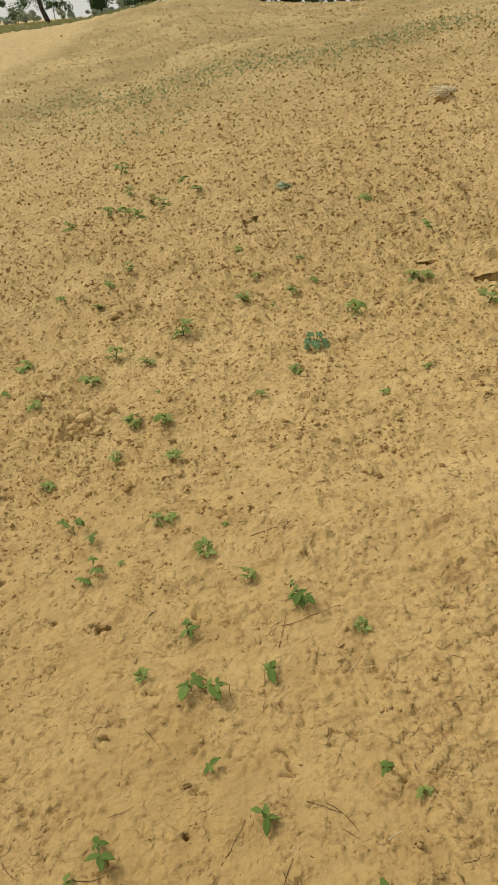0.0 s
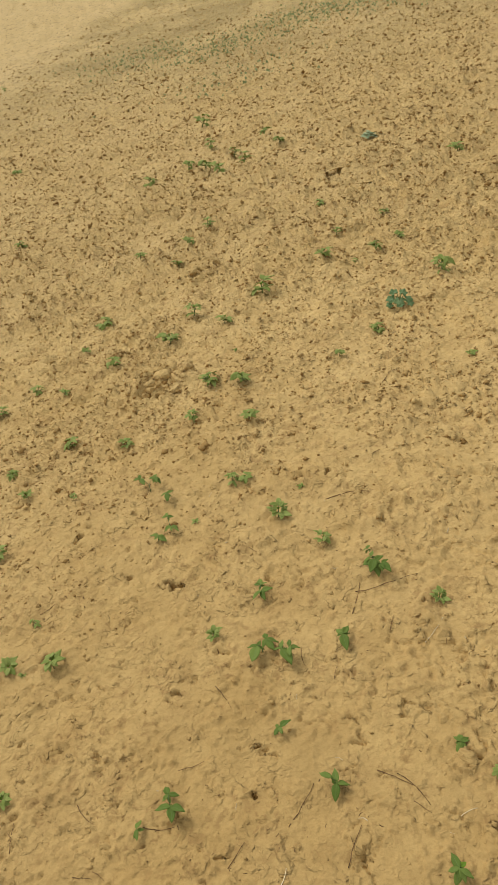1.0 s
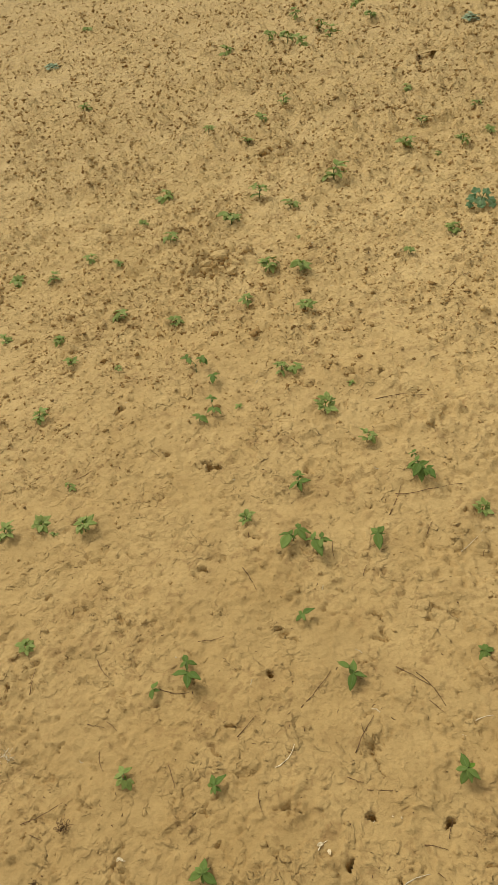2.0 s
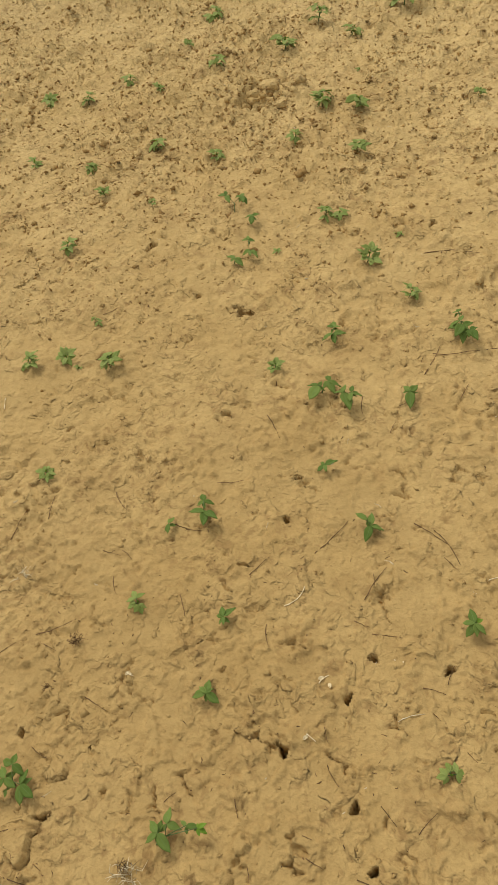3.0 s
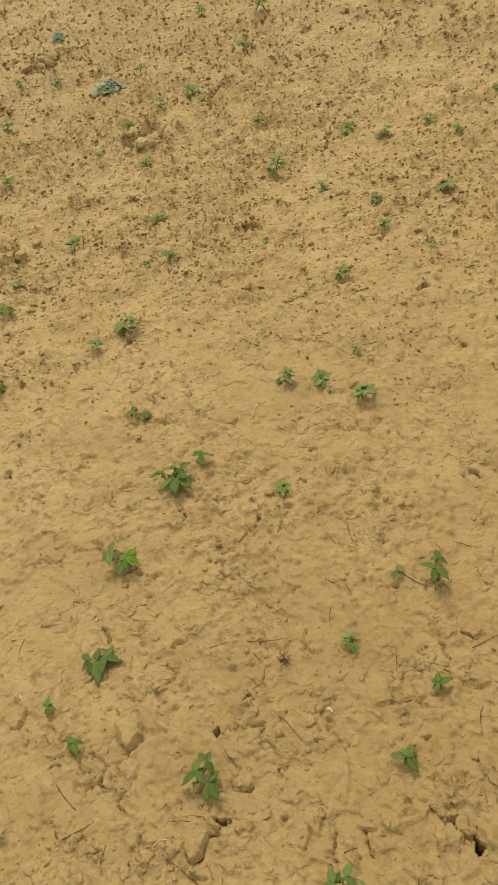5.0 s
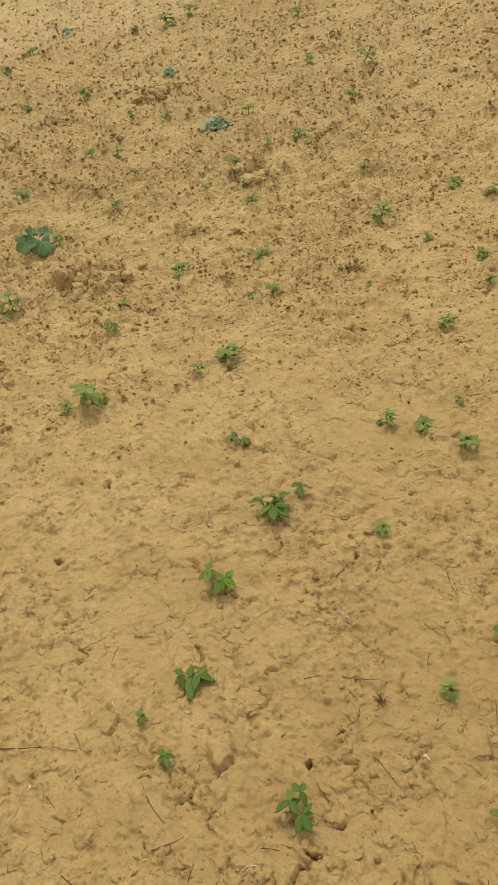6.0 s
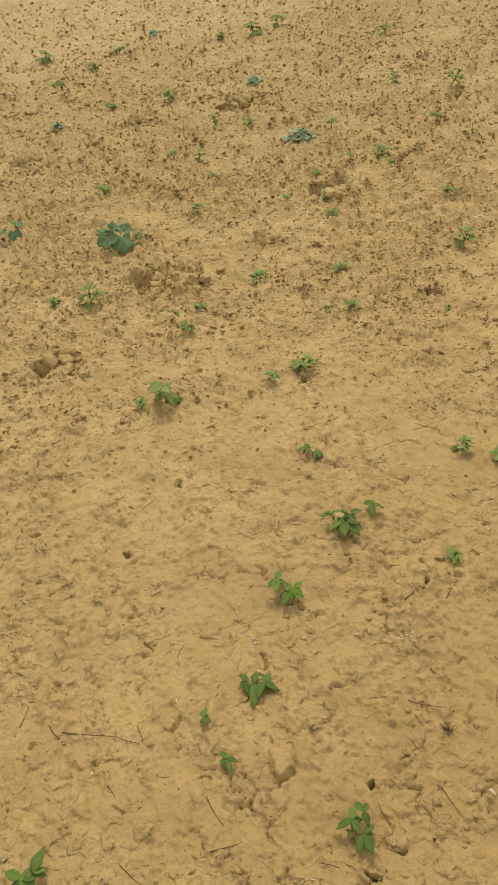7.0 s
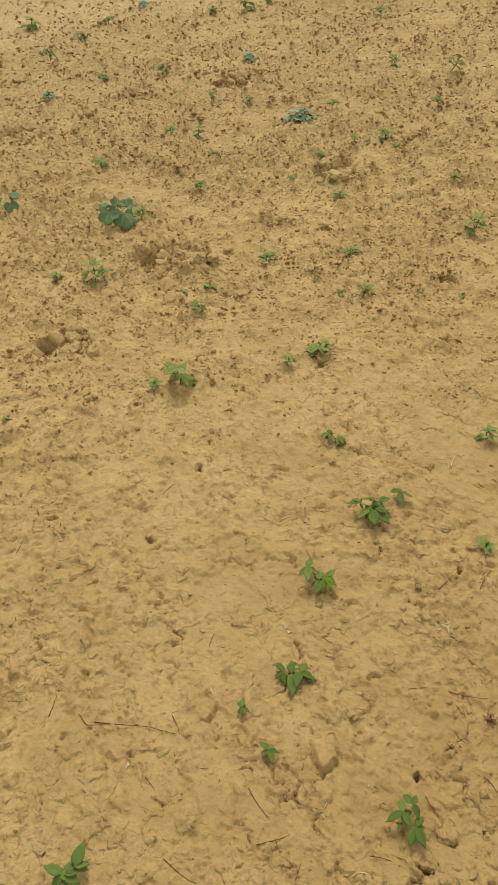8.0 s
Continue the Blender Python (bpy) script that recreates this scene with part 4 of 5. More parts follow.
TWIGS_NEAR = [(-0.024, 0.203, 0.028, -18), (-0.12, 0.169, 0.019, -72), (-0.157, 0.255, 0.027, -70), (0.139, 0.287, 0.041, 54), (-0.013, 0.331, 0.036, -52), (-0.271, 0.253, 0.022, 47), (-0.032, 0.391, 0.023, -70), (-0.483, 0.086, 0.091, -5), (0.138, 0.492, 0.037, -8), (0.165, 0.524, 0.035, 75), (-0.536, 0.151, 0.049, 23), (0.051, 0.581, 0.051, 0), (-0.634, 0.043, 0.027, 112), (0.021, 0.683, 0.077, 65), (-0.345, 0.591, 0.044, -63), (-0.698, 0.05, 0.058, 59), (-0.21, 0.693, 0.053, 54), (0.372, 0.644, 0.049, 5), (-0.76, 0.079, 0.066, -13), (-0.589, 0.513, 0.081, 29), (-0.077, 0.777, 0.095, 56), (0.148, 0.776, 0.085, -55)]
TWIGS_MID = [(-0.785, -0.093, 0.068, 9), (-0.498, 0.616, 0.04, -63), (0.115, 0.805, 0.074, -32), (-0.881, 0.057, 0.016, 47), (-0.317, 0.893, 0.057, 13), (-0.55, 0.817, 0.067, -46), (-1.044, 0.018, 0.166, 34), (-0.714, 0.788, 0.062, 98), (-0.775, 0.736, 0.076, 84), (0.02, 1.079, 0.034, 76), (-0.251, 1.058, 0.076, -58), (-1.12, -0.04, 0.067, 0), (-0.054, 1.139, 0.052, -83), (-1.187, 0.126, 0.016, 105), (0.494, 1.087, 0.033, -31), (0.172, 1.195, 0.045, 70), (-1.221, -0.057, 0.064, 124), (-1.147, 0.583, 0.02, 41), (-1.284, -0.113, 0.031, 42), (0.095, 1.301, 0.101, 72)]
TWIGS_FAR = [(-1.265, 0.355, 0.029, 94), (0.178, 1.331, 0.16, 8), (-1.52, 0.182, 0.035, 55), (-0.181, 1.55, 0.039, -48), (-1.512, 0.519, 0.046, 97), (-1.65, 0.127, 0.039, 121), (0.127, 1.709, 0.146, 0), (0.346, 2.346, 0.095, 52)]
TWIGS_SHORT = [(-0.677, 0.46, 0.035, 46), (-0.528, 0.283, 0.037, -20), (-0.454, 0.38, 0.049, -20), (-0.46, 0.116, 0.017, -21), (0.004, 0.597, 0.028, -15), (-0.166, 0.552, 0.038, -75), (0.202, 0.394, 0.02, -41), (0.08, 0.287, 0.035, -44), (-0.04, 0.235, 0.015, -11), (-0.021, 0.164, 0.049, 14), (0.06, 0.19, 0.037, -11), (0.144, 0.449, 0.015, -37), (-0.586, 0.469, 0.033, -14), (-0.988, 0.078, 0.043, -21), (-0.938, -0.032, 0.032, -7), (-0.528, 0.686, 0.042, -10), (-0.745, 0.184, 0.017, 118), (-0.887, 0.43, 0.026, 4), (-1.078, 0.264, 0.034, 116), (0.158, 0.738, 0.037, -44), (-0.814, 1.478, 0.057, 35), (0.037, 1.148, 0.021, 43), (-0.379, 0.77, 0.067, -8), (-0.495, 0.687, 0.032, -34)]
for i, (u, v, length, turn) in enumerate(TWIGS_NEAR + TWIGS_MID + TWIGS_FAR + TWIGS_SHORT):
    stick("twig", TWIG, u, v, length * 1.05, turn, 0.0006 + 0.005 * min(length, 0.1), "thin dark dry twig lying on the crusted soil", "twigs on the soil", 0.14, i % 4 == 1 and 0.04 < length < 0.08)
STRAWS = [(-0.286, 0.115, 0.027, -59), (-0.056, 0.382, 0.018, -29), (0.104, 0.441, 0.043, 25), (-0.05, 0.484, 0.021, 51), (-0.552, 0.107, 0.03, 45), (-0.406, 0.443, 0.014, -17), (-0.128, 0.636, 0.05, 53), (0.24, 0.716, 0.031, 17), (-0.786, 0.082, 0.012, 104), (-0.719, 0.629, 0.021, 62), (-0.994, -0.041, 0.009, 90), (-0.968, 0.392, 0.027, 27), (0.266, 1.153, 0.077, 47), (-0.99, 1.103, 0.037, 106)]
for u, v, length, turn in STRAWS:
    stick("straw", STRAW, u, v, length * 1.1, turn, 0.0010, "short pale dry straw on the soil", "straws on the soil", 0.3)


def dry_tuft(u, v, across, count, seed, material, label):
    """A matted knot of thin dry roots or grass, flat on the soil."""
    lot = random.Random(seed)
    middle = on_field(u, v)
    shape = Shape()
    for k in range(count):
        a = lot.uniform(0, 6.28)
        foot = Vector((lot.gauss(0, 0.16), lot.gauss(0, 0.12), 0.05)) * across
        end = foot + Vector((math.cos(a), math.sin(a), 0)) * across * lot.uniform(0.2, 0.5) + Vector((0, 0, lot.uniform(-0.05, 0.22) * across))
        bow = (foot + end) / 2 + Vector((lot.gauss(0, 0.08), lot.gauss(0, 0.08), lot.uniform(0.05, 0.22))) * across
        thick = lot.uniform(0.0004, 0.0007)
        tube(shape, [SLOPE.to_3x3() @ p for p in (foot, bow, end)], (thick, thick, thick * 0.6), 4)
    ob = new("dry_tuft", shape.mesh("dry_tuft", material))
    ob.location = middle
    return tagged(ob, label, "dry grass", "dry tufts on the soil")


dry_tuft(-0.530, 0.487, 0.034, 34, 3, TWIG, "matted knot of brown dry roots on the soil")
dry_tuft(-0.561, 0.394, 0.026, 22, 4, TWIG, "matted knot of brown dry roots on the soil")
dry_tuft(-0.713, 0.616, 0.045, 16, 5, STRAW, "loose tuft of pale dry grass on the soil")
dry_tuft(-0.314, 0.139, 0.042, 16, 6, TWIG, "frayed root clump with pale fibres on the soil")
dry_tuft(-0.306, 0.134, 0.050, 26, 7, STRAW, "pale root fibres frayed out over the soil")


def husk(u, v, across, turn):
    """A curled flake of a seed's skin."""
    across *= 0.62
    shape = blade(Shape(), across, across * 0.30, 0.7, -0.25, thick=0.0005)
    ob = new("seed_husk", shape.mesh("seed_husk", HUSK))
    ob.matrix_basis = Matrix.Translation(on_field(u, v, 0.0015)) @ SLOPE @ pose(0, 0, 0, 0, 0, turn)
    return tagged(ob, "small pale curled seed husk on the soil", "husk", "seed husks on the soil")


for u, v, across, turn in ((-0.409, 0.447, 0.017, 150), (-0.402, 0.440, 0.012, 60), (-0.049, 0.488, 0.020, 115), (-0.040, 0.480, 0.018, 200), (-0.062, 0.384, 0.018, 140), (0.084, 0.535, 0.007, 30), (0.070, 0.538, 0.006, 80),
                           (-0.976, 0.392, 0.018, 10), (-0.966, 0.387, 0.014, -30), (-0.993, -0.038, 0.013, 70)):
    husk(u, v, across, turn)


# ---- loose crumbs and clods ----
def build_clods(name, seed, count, low, high, tries, corners, faces, label, close, sunk, material, jag):
    """Angular crumbs, most of them in the small heaps; they grow coarser up the slope."""
    lot = np.random.RandomState(seed)
    base, faces = np.array(corners, float), np.array(faces)
    turn = np.radians(lot.uniform(-80, 24, tries))
    fall = -0.42
    r = (low ** fall + lot.rand(tries) * (high ** fall - low ** fall)) ** (1 / fall)
    u, v = 0.30 + r * np.sin(turn), -0.95 + r * np.cos(turn)
    heap = crumbled(u, v, np.hypot(u, v))
    rough = roughness_map(u, v)
    fade = 1 - step(2.9, 4.2, r) if close else step(2.3, 3.8, r)
    if close:
        share = 0.02 + 0.28 * rough + (0.15 + 0.85 * rough) * 0.50 * heap
    else:
        share = (0.05 + 0.25 * rough + (0.3 + 0.7 * rough) * 0.35 * heap) * ((r < 9.0 + 10.0 * step(-78.0, -56.0, np.degrees(turn))) | (turn > radians(-26))) * (1 - 0.9 * step(34.0, 40.0, v - 3.0 * u))
    keep = np.nonzero(lot.rand(tries) < fade * share)[0][:count]
    u, v, r, heap = u[keep], v[keep], r[keep], heap[keep]
    n = len(u)
    far = 0.0 if close else step(3.0, 9.0, r)
    size = (0.0016 + 0.0008 * far + (0.0062 - 0.0012 * far) * lot.rand(n) ** 2.2 * (0.45 + 0.55 * np.maximum(heap, far))) * (r / 1.25) ** 0.54
    size = np.minimum(size, 0.045)
    z = height(u, v) + size * lot.uniform(-0.35 - sunk, 0.3 - sunk, n)
    points = np.repeat(base[None], n, axis=0) * (1 + jag * np.clip(lot.randn(n, len(base), 1), -1.9, 1.9))
    points *= size[:, None, None] * lot.uniform(0.5, 1.5, (n, 1, 3))
    spin, tip = lot.uniform(0, 2 * math.pi, n), lot.uniform(-0.7, 0.7, n)
    c, s = np.cos(tip)[:, None], np.sin(tip)[:, None]
    points = np.stack([points[..., 0], points[..., 1] * c - points[..., 2] * s, points[..., 1] * s + points[..., 2] * c], axis=-1)
    c, s = np.cos(spin)[:, None], np.sin(spin)[:, None]
    points = np.stack([points[..., 0] * c - points[..., 1] * s, points[..., 0] * s + points[..., 1] * c, points[..., 2] * 0.75], axis=-1)
    points += np.stack([u, v, z], axis=1)[:, None, :]
    points = points.reshape(-1, 3) @ TO_WORLD.T
    index = (faces[None] + (np.arange(n) * len(base))[:, None, None]).reshape(-1, 3)
    data = bpy.data.meshes.new(name)
    data.vertices.add(len(points))
    data.vertices.foreach_set("co", points.astype(np.float32).ravel())
    data.loops.add(index.size)
    data.loops.foreach_set("vertex_index", index.astype(np.int32).ravel())
    data.polygons.add(len(index))
    data.polygons.foreach_set("loop_start", (np.arange(len(index)) * 3).astype(np.int32))
    data.polygons.foreach_set("use_smooth", np.ones(len(index), bool))
    data.update(calc_edges=True)
    data.materials.append(material)
    tagged(new(name, data), label, "soil", kind="stuff")


EIGHT = [(1, 0, 0), (-1, 0, 0), (0, 1, 0), (0, -1, 0), (0, 0, 1), (0, 0, -1)]
EIGHT_FACES = [(0, 2, 4), (2, 1, 4), (1, 3, 4), (3, 0, 4), (2, 0, 5), (1, 2, 5), (3, 1, 5), (0, 3, 5)]
build_clods("soil_crumbs", 5, 14000, 1.0, 4.2, 90000, EIGHT, EIGHT_FACES, "loose crumbs of dry tan soil on the crust", True, 0.30, CRUMB, 0.30)
build_clods("soil_clods", 6, 130000, 2.3, 40.0, 620000, EIGHT, EIGHT_FACES, "broken clods of dry tan soil up the slope", False, 0.20, CLOD, 0.24)


# ---- rotten bits of twig and straw, trodden into the crust ----
def build_debris(name, label, seed, count, material, low, high, thick):
    """Short crooked bits, each of three sides and two bends, half sunk; more of them where the soil is crumbled."""
    lot = np.random.RandomState(seed)
    tries = count * 4
    turn = np.radians(lot.uniform(-79, 23, tries))
    r = 1.0 * 9.0 ** lot.rand(tries)
    u, v = 0.30 + r * np.sin(turn), -0.95 + r * np.cos(turn)
    keep = np.nonzero(lot.rand(tries) < 0.20 + 0.8 * step(-0.05, 0.25, layered(u, v, 0.30, 131, 3)))[0][:count]
    u, v, r = u[keep], v[keep], r[keep]
    n = len(u)
    grow = (r / 1.3) ** 0.35
    length = (low + (high - low) * lot.rand(n) ** 2.2) * grow
    girth = thick * lot.uniform(0.6, 1.5, n) * grow
    way, bend = lot.uniform(0, 2 * math.pi, n), lot.uniform(-0.8, 0.8, n)
    points = np.zeros((n, 9, 3))
    for k, along in enumerate((-0.5, 0.0, 0.5)):
        pu = u + np.cos(way + bend * along) * length * along
        pv = v + np.sin(way + bend * along) * length * along
        h = height(pu, pv) + girth * lot.uniform(-0.2, 0.7, n)
        wide = girth * (1.0, 1.15, 0.5)[k] * lot.uniform(0.7, 1.2, n)
        for j, (side, up) in enumerate(((-1, -0.4), (1, -0.4), (0, 1))):
            points[:, 3 * k + j] = np.stack([pu - np.sin(way) * side * wide, pv + np.cos(way) * side * wide, h + up * wide], axis=1)
    quads = [(3 * k + j, 3 * k + (j + 1) % 3, 3 * k + 3 + (j + 1) % 3, 3 * k + 3 + j) for k in (0, 1) for j in range(3)]
    tris = [t for a, b, c, d in quads for t in ((a, b, c), (a, c, d))] + [(2, 1, 0), (6, 7, 8)]
    index = (np.array(tris)[None] + (np.arange(n) * 9)[:, None, None]).reshape(-1, 3)
    data = bpy.data.meshes.new(name)
    data.from_pydata((points.reshape(-1, 3) @ TO_WORLD.T).tolist(), [], index.tolist())
    data.materials.append(material)
    tagged(new(name, data), label, "plant debris", kind="stuff")


# the dark bits also draw in the shade of small gaps in the crust
build_debris("twig_bits", "dark rotten bits of twig and drawn-in shade of small gaps in the soil", 15, 1700, TWIG, 0.002, 0.011, 0.0007)
build_debris("straw_bits", "pale bits of dry straw on the soil", 16, 260, STRAW, 0.004, 0.020, 0.0008)


# ---- slabs of dried crust that overhang the open cracks; clods in the trodden hollows ----
def crust_slab(u, v, length, turn, back, front, lift, label):
    """A ragged plate along the given turn, from front to back across it, its front edge hanging free."""
    lot = random.Random(int(u * 1000) * 17 + int(v * 1000))
    c, s = math.cos(turn), math.sin(turn)
    n = 13
    tops, lows = [], []
    for i in range(n + 1):
        a = (i / n - 0.5) * length
        ends = 1 - abs(2 * i / n - 1) ** 2.5
        for k in range(4):
            b = back + (front - back) * k / 3 * (0.35 + 0.65 * ends) + lot.uniform(-0.12, 0.12) * abs(front - back) * (k == 3)
            pu, pv = u + a * c - b * s, v + a * s + b * c
            tops.append((pu, pv, lift * k / 3 * ends + lot.uniform(-0.002, 0.002) - 0.006 * (k == 0) - 0.014 * (1 - ends)))
    # the plate keeps to the level of the soil behind it
    foot = max(ground_at(u - (back * 1.15) * s + a * c, v + (back * 1.15) * c + a * s) for a in (-0.3 * length, 0.0, 0.3 * length))
    tops = [(pu, pv, z + foot) for pu, pv, z in tops]
    thick = 0.045 * length
    lows = [(pu, pv, z - thick * (0.5 if i % 4 == 3 else 1.0)) for i, (pu, pv, z) in enumerate(tops)]
    middle = on_field(u, v)
    m = len(tops)
    faces = []
    for i in range(n):
        for k in range(3):
            q = i * 4 + k
            faces += [(q, q + 4, q + 5, q + 1), (m + q, m + q + 1, m + q + 5, m + q + 4)]
        faces += [(i * 4 + 3, i * 4 + 7, m + i * 4 + 7, m + i * 4 + 3), (i * 4, m + i * 4, m + i * 4 + 4, i * 4 + 4)]
    for q in (0, n * 4):
        faces += [(q + k, q + k + 1, m + q + k + 1, m + q + k) for k in range(3)]
    ob = new("crust_slab", Shape().add([SLOPE @ Vector(p) - middle for p in tops + lows], faces).mesh("crust_slab", CRUMB, False))
    ob.location = middle
    return tagged(ob, label, "soil crust", "slabs of dried crust")


for u, v, length, turn in CRACKS:
    crust_slab(u, v, length * 0.95, turn, 0.080, 0.014, 0.005, "dried tan crust slab overhanging an open dark crack")


def clod_meshes(count):
    """Angular broken clods of about unit size."""
    made = []
    for k in range(count):
        ico = bmesh.new()
        bmesh.ops.create_icosphere(ico, subdivisions=2, radius=1.0)
        for vert in ico.verts:
            p = vert.co + Vector((7.3 * k, 1.9 * k, 0))
            vert.co *= 1 + 0.45 * noise.noise(p * 1.1) + 0.28 * noise.noise(p * 2.6) + 0.12 * noise.noise(p * 6.0)
            vert.co.z *= 0.72
        data = bpy.data.meshes.new("soil_clod")
        ico.to_mesh(data)
        ico.free()
        data.polygons.foreach_set("use_smooth", np.full(len(data.polygons), k % 2 == 0))
        data.materials.append(CRUMB)
        made.append(data)
    return made


HEAPED = clod_meshes(6)
lot = random.Random(31)
for u, v, radius, depth, turn in PITS:
    if radius > 0.06:
        c, s = math.cos(turn), math.sin(turn)
        for k in range(16):
            rim = k > 9
            a = lot.uniform(0, 6.28)
            q = radius * (lot.uniform(0.95, 1.3) if rim else 0.85 * math.sqrt(lot.random()))
            du, dv = q * math.cos(a) + 0.1 * radius, q * math.sin(a) / 1.4
            size = radius * lot.uniform(0.09, 0.20) * (0.8 if rim else 1.25)
            pu, pv = u + du * c - dv * s, v + du * s + dv * c
            ob = new("soil_clod", lot.choice(HEAPED))
            ob.matrix_basis = Matrix.Translation(on_field(pu, pv, 0.15 * size)) @ pose(0, 0, 0, lot.uniform(-25, 25), lot.uniform(-25, 25), lot.uniform(0, 360)) @ Matrix.Diagonal((size * lot.uniform(0.8, 1.5), size, size, 1))
            tagged(ob, "broken clod of dry soil beside a trodden hollow" if rim else "broken clod of dry soil lying in a trodden hollow", "clod", "clods of the trodden hollows")


# ---- a pale clump of uprooted dry stubble ----
def stubble_clump(u, v, across, seed):
    lot = random.Random(seed)
    root = new("stubble_clump")
    root.location = on_field(u, v)
    clod = Shape()
    ico = bmesh.new()
    bmesh.ops.create_icosphere(ico, subdivisions=3, radius=1.0)
    pts = []
    for vert in ico.verts:
        q = 1 + 0.35 * noise.noise(vert.co * 2.2) + 0.15 * noise.noise(vert.co * 6.0)
        pts.append((vert.co.x * across * 0.30 * q, vert.co.y * across * 0.24 * q, across * 0.08 + vert.co.z * across * 0.17 * q))
    clod.add(pts, [[w.index for w in f.verts] for f in ico.faces])
    ico.free()
    part("root_clod", clod.mesh("root_clod", CRUMB), root)
    for k in range(120):
        a = lot.uniform(0, 6.28)
        foot = Vector((math.cos(a) * across * lot.uniform(0.05, 0.35), math.sin(a) * across * 0.25, across * lot.uniform(0.16, 0.30)))
        end = foot + Vector((lot.uniform(-0.45, 0.20), lot.uniform(-0.35, 0.15), lot.uniform(-0.16, 0.12))) * across
        part("stalk", tube(Shape(), (foot, (foot + end) / 2 + Vector((0, 0, 0.04 * across)), end), (0.0085, 0.007, 0.004), 5).mesh("stalk", STRAW), root)
    return tagged(root, "pale clump of uprooted dry stubble with soil on its roots", "stubble")


stubble_clump(2.82, 8.05, 0.31, 4)


# ---- the rise behind the field: trees, bushes, grass ----
def place(az, r):
    """Field coordinates of a spot that many degrees to the right of straight ahead and that many metres off."""
    return EYE[0] + r * math.sin(radians(az)), EYE[1] + r * math.cos(radians(az))


def crown(centre_list, count, leaf, seed, material, name):
    """Many small leaves in uneven clumps."""
    lot = np.random.RandomState(seed)
    shape = Shape()
    for _ in range(count):
        cx, cy, cz, rad = centre_list[lot.randint(len(centre_list))]
        d = lot.randn(3)
        d *= rad * lot.rand() ** 0.45 / np.linalg.norm(d)
        p = Vector((cx + d[0], cy + d[1], cz + d[2] * 0.8))
        q = Euler(lot.uniform(0, 6.28, 3)).to_matrix()
        s = leaf * lot.uniform(0.6, 1.5)
        shape.add([p + q @ Vector(c) for c in ((-0.4 * s, 0, 0), (0, -0.9 * s, 0.1 * s), (0.4 * s, 0, 0), (0, 0.9 * s, 0.15 * s))], [(0, 1, 2, 3)],
                  [(0.2, 0.5), (0.5, 0.0), (0.8, 0.5), (0.5, 1.0)])
    return shape.mesh(name, material, False)


def tree(az, r, tall, girth, lean, spread, seed, label, material=TREE_LEAF, leaf=0.09, count=5200, low=0.45):
    lot = random.Random(seed)
    u, v = place(az, r)
    root = new("tree")
    foot = on_field(u, v)
    root.location = foot
    wood = Shape()
    top = Vector((lean * tall * 0.55, 0, tall * 0.62))
    tube(wood, (Vector((0, 0, -0.3)), Vector((0, 0, 0.1)), top * 0.35 + Vector((0.05 * tall * lean, 0, 0)), top * 0.7, top), (girth * 1.3, girth, girth * 0.82, girth * 0.66, girth * 0.4), 9)
    part("trunk", wood.mesh("trunk", BARK), root)
    clumps = []
    for k in range(9):
        way = radians(40 * k + lot.uniform(-20, 20))
        start = top * lot.uniform(0.55, 1.0)
        out = spread * lot.uniform(0.45, 1.0)
        end = start + Vector((math.cos(way) * out, math.sin(way) * out, tall * lot.uniform(0.02, 0.30)))
        part("limb", tube(Shape(), (start, (start + end) / 2 + Vector((0, 0, 0.06 * tall)), end), (girth * 0.42, girth * 0.26, girth * 0.10), 6).mesh("limb", BARK), root)
        for _ in range(4):
            c = end + Vector((lot.uniform(-1, 1), lot.uniform(-1, 1), lot.uniform(-low, 0.5))) * spread * 0.35
            clumps.append((c.x, c.y, c.z, spread * lot.uniform(0.10, 0.26)))
    part("crown", crown(clumps, count, leaf, seed, material, "crown"), root)
    return tagged(root, label, "tree", "trees behind the field")


def bush(az, r, tall, wide, seed, label, material=HAZED_BUSH_LEAF, leaf=0.10, count=1500):
    lot = random.Random(seed)
    u, v = place(az, r)
    root = new("bush")
    root.location = on_field(u, v)
    for k in range(5):
        way = radians(72 * k + lot.uniform(-20, 20))
        end = Vector((math.cos(way) * wide * 0.3, math.sin(way) * wide * 0.3, tall * 0.7))
        part("branch", tube(Shape(), (Vector((0, 0, -0.1)), end * 0.5 + Vector((0, 0, 0.1 * tall)), end), (0.04, 0.03, 0.012), 5).mesh("branch", BARK), root)
    clumps = []
    for _ in range(14):
        a = lot.uniform(0, 6.28)
        q = lot.uniform(0, 0.42) * wide
        clumps.append((math.cos(a) * q, math.sin(a) * q, tall * lot.uniform(0.2, 0.85), tall * lot.uniform(0.16, 0.30)))
    part("leaves", crown(clumps, count, leaf, seed, material, "leaves"), root)
    return tagged(root, label, "bush", "bushes behind the field")


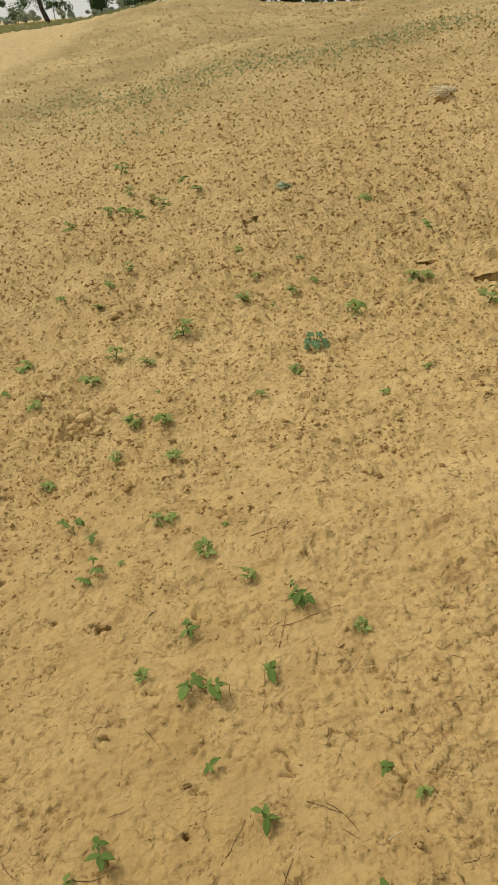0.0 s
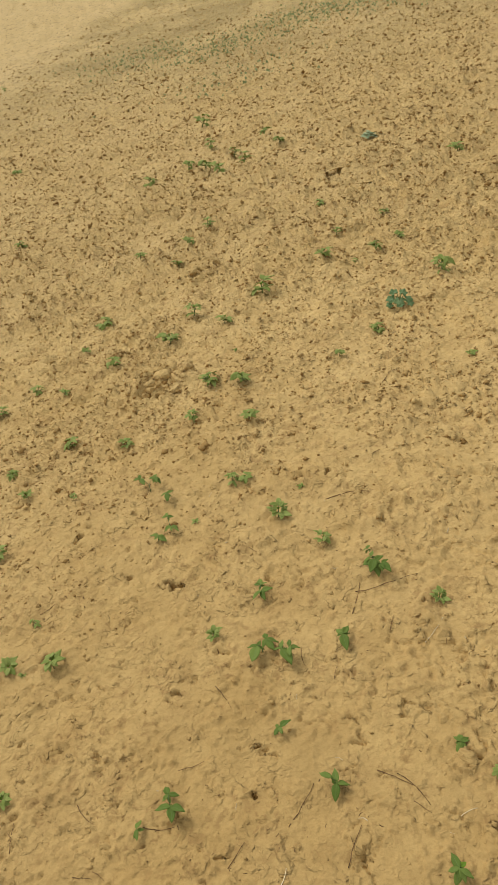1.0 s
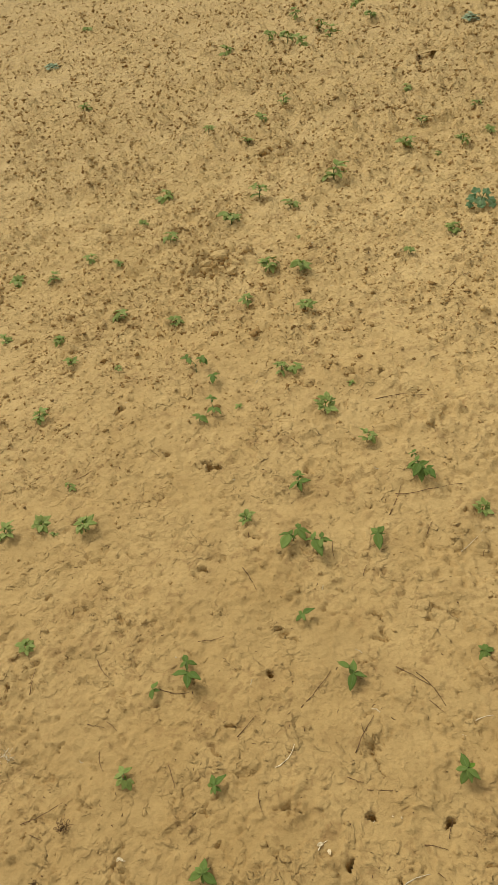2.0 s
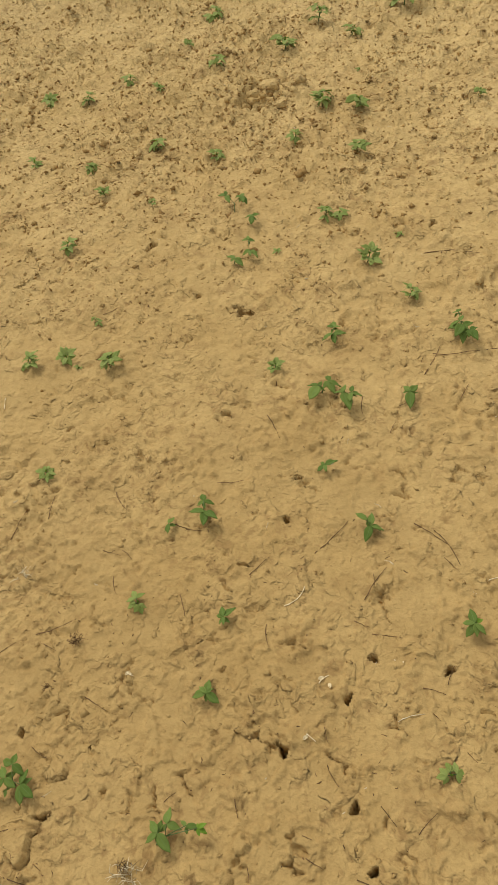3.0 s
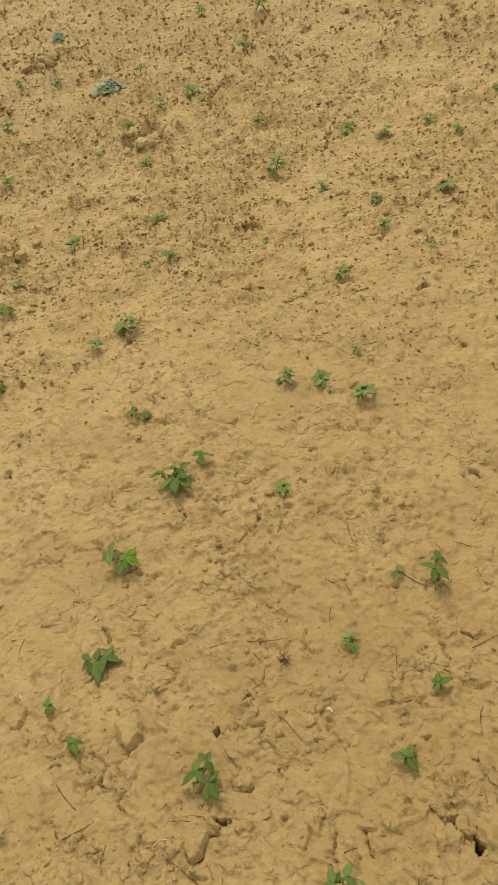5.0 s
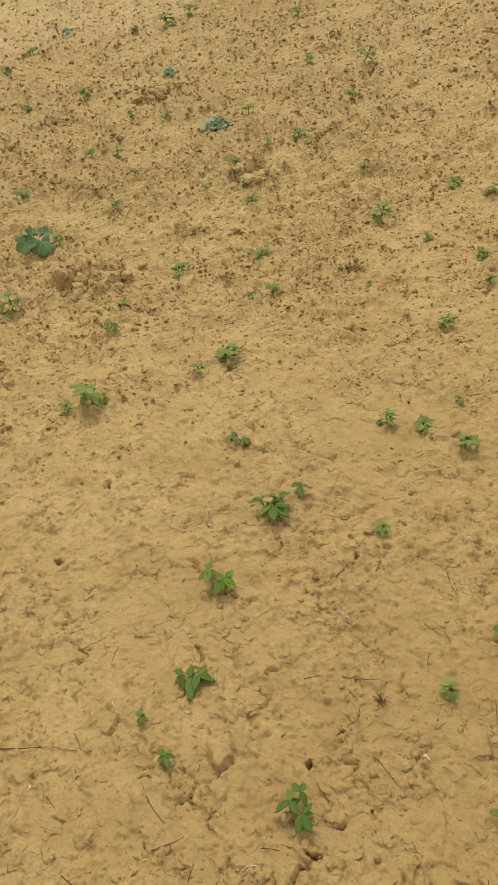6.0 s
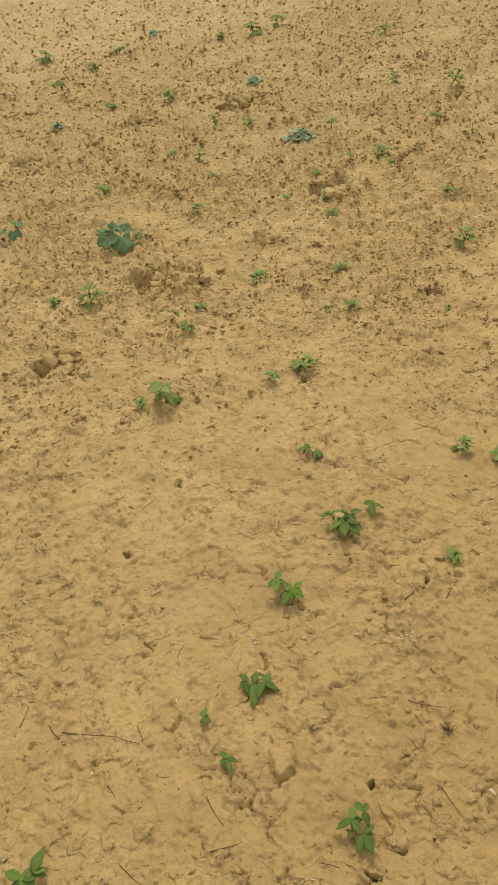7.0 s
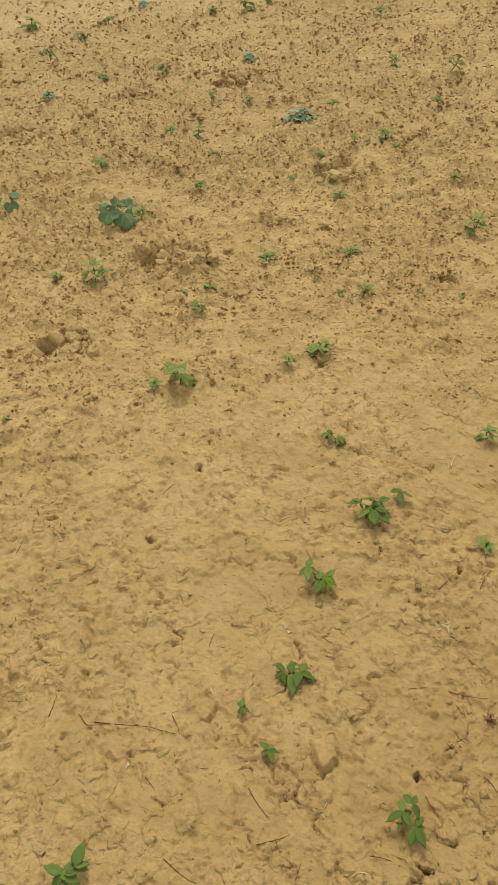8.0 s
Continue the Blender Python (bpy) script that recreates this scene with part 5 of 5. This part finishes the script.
AZ = lambda x: -11.2 + 0.0375 * x
tree(AZ(84), 62, 4.3, 0.20, -0.30, 2.4, 21, "field tree with a bare dark leaning trunk and drooping sparse crown", low=2.0, leaf=0.07, count=6500)
tree(AZ(97), 125, 2.9, 0.07, 0.0, 0.85, 22, "small distant round-topped field tree", count=1600, leaf=0.12, low=0.8)
bush(AZ(181), 66, 2.6, 2.4, 23, "dark dense thorn bush standing behind the ridge", TREE_LEAF, 0.08, 4200)
bush(AZ(-54), 66, 2.9, 2.0, 24, "dark dense thorn bush standing behind the ridge", TREE_LEAF, 0.08, 4200)
for x, r, tall, wide, seed in ((30, 110, 1.9, 4.5, 31), (12, 120, 1.1, 4.0, 32), (46, 115, 1.6, 1.8, 33), (66, 150, 1.3, 2.0, 34), (60, 170, 2.2, 2.2, 41), (-20, 90, 1.2, 4.0, 35),
                               (112, 140, 1.8, 2.0, 36), (126, 150, 1.6, 1.4, 37), (176, 60, 0.5, 2.4, 38), (198, 58, 0.5, 2.0, 39), (222, 64, 1.2, 1.2, 40)):
    bush(AZ(x), r, tall, wide, seed, "grey-green thorny bush on the plain beyond the ridge")
for x, r, tall, wide, seed in ((246, 50, 0.7, 1.6, 51), (266, 50, 0.8, 1.4, 52), *((452 + 20 * k, 41 + k % 3, 0.8, 2.2, 70 + k) for k in range(16))):
    bush(AZ(x), r, tall, wide, seed, "dark green scrub bush on top of the ridge", TREE_LEAF, 0.06, 2200)


def build_blades(name, label, count, spots, tall, seed, material, category, wide=0.012, loose=0.10):
    """Tufts of upright narrow leaves round the given spots: az from, az to, r from, r to, share."""
    lot = random.Random(seed)
    spot_u, spot_v, way, size = [], [], [], []
    shares = [s[4] for s in spots]
    for _ in range(count // 6):
        a0, a1, r0, r1, _share = lot.choices(spots, shares)[0]
        u, v = place(lot.uniform(a0, a1), lot.uniform(r0, r1))
        for _ in range(6):
            spot_u.append(u + lot.gauss(0, loose)), spot_v.append(v + lot.gauss(0, loose)), way.append(lot.uniform(0, 6.28)), size.append(tall * lot.uniform(0.4, 1.3))
    z = height(np.array(spot_u), np.array(spot_v))
    shape = Shape()
    for u, v, h, a, s in zip(spot_u, spot_v, z, way, size):
        foot = SLOPE @ Vector((u, v, h))
        side = Vector((math.cos(a), math.sin(a), 0)) * wide * s / tall
        tip = foot + Vector((-math.sin(a) * s * 0.5, math.cos(a) * s * 0.5, s))
        mid = foot + Vector((-math.sin(a) * s * 0.15, math.cos(a) * s * 0.15, s * 0.6))
        shape.add((foot - side, foot + side, mid + side * 0.9, tip, mid - side * 0.9), [(0, 1, 2, 4), (4, 2, 3)])
    tagged(new(name, shape.mesh(name, material, False)), label, category, kind="stuff")


build_blades("ridge_grass", "tufts of dry green grass along the ridge", 12000, [(-11.5, -0.5, 41, 50, 3.0), (-0.5, 18, 44, 49, 2.0), (-14, -6, 49, 100, 5.0)], 0.18, 61, GRASS, "grass", 0.022)
build_blades("low_weeds", "sparse patches of low grey-green weeds on the slope", 3600, [(-10.8, -7, 16, 17.8, 1), (-4.2, -1.5, 14.4, 15.8, 1.2), (1.5, 5.2, 15.2, 16.7, 1.3), (8, 10.5, 15, 16.5, 1.0),
                                                                                     (11.5, 16, 14.4, 16.0, 1), (16, 19, 15.5, 17.0, 1), (-3.5, -2.5, 11.2, 12.2, 0.3)], 0.030, 62, LEAF_WEED, "weeds", 0.016, 0.65)
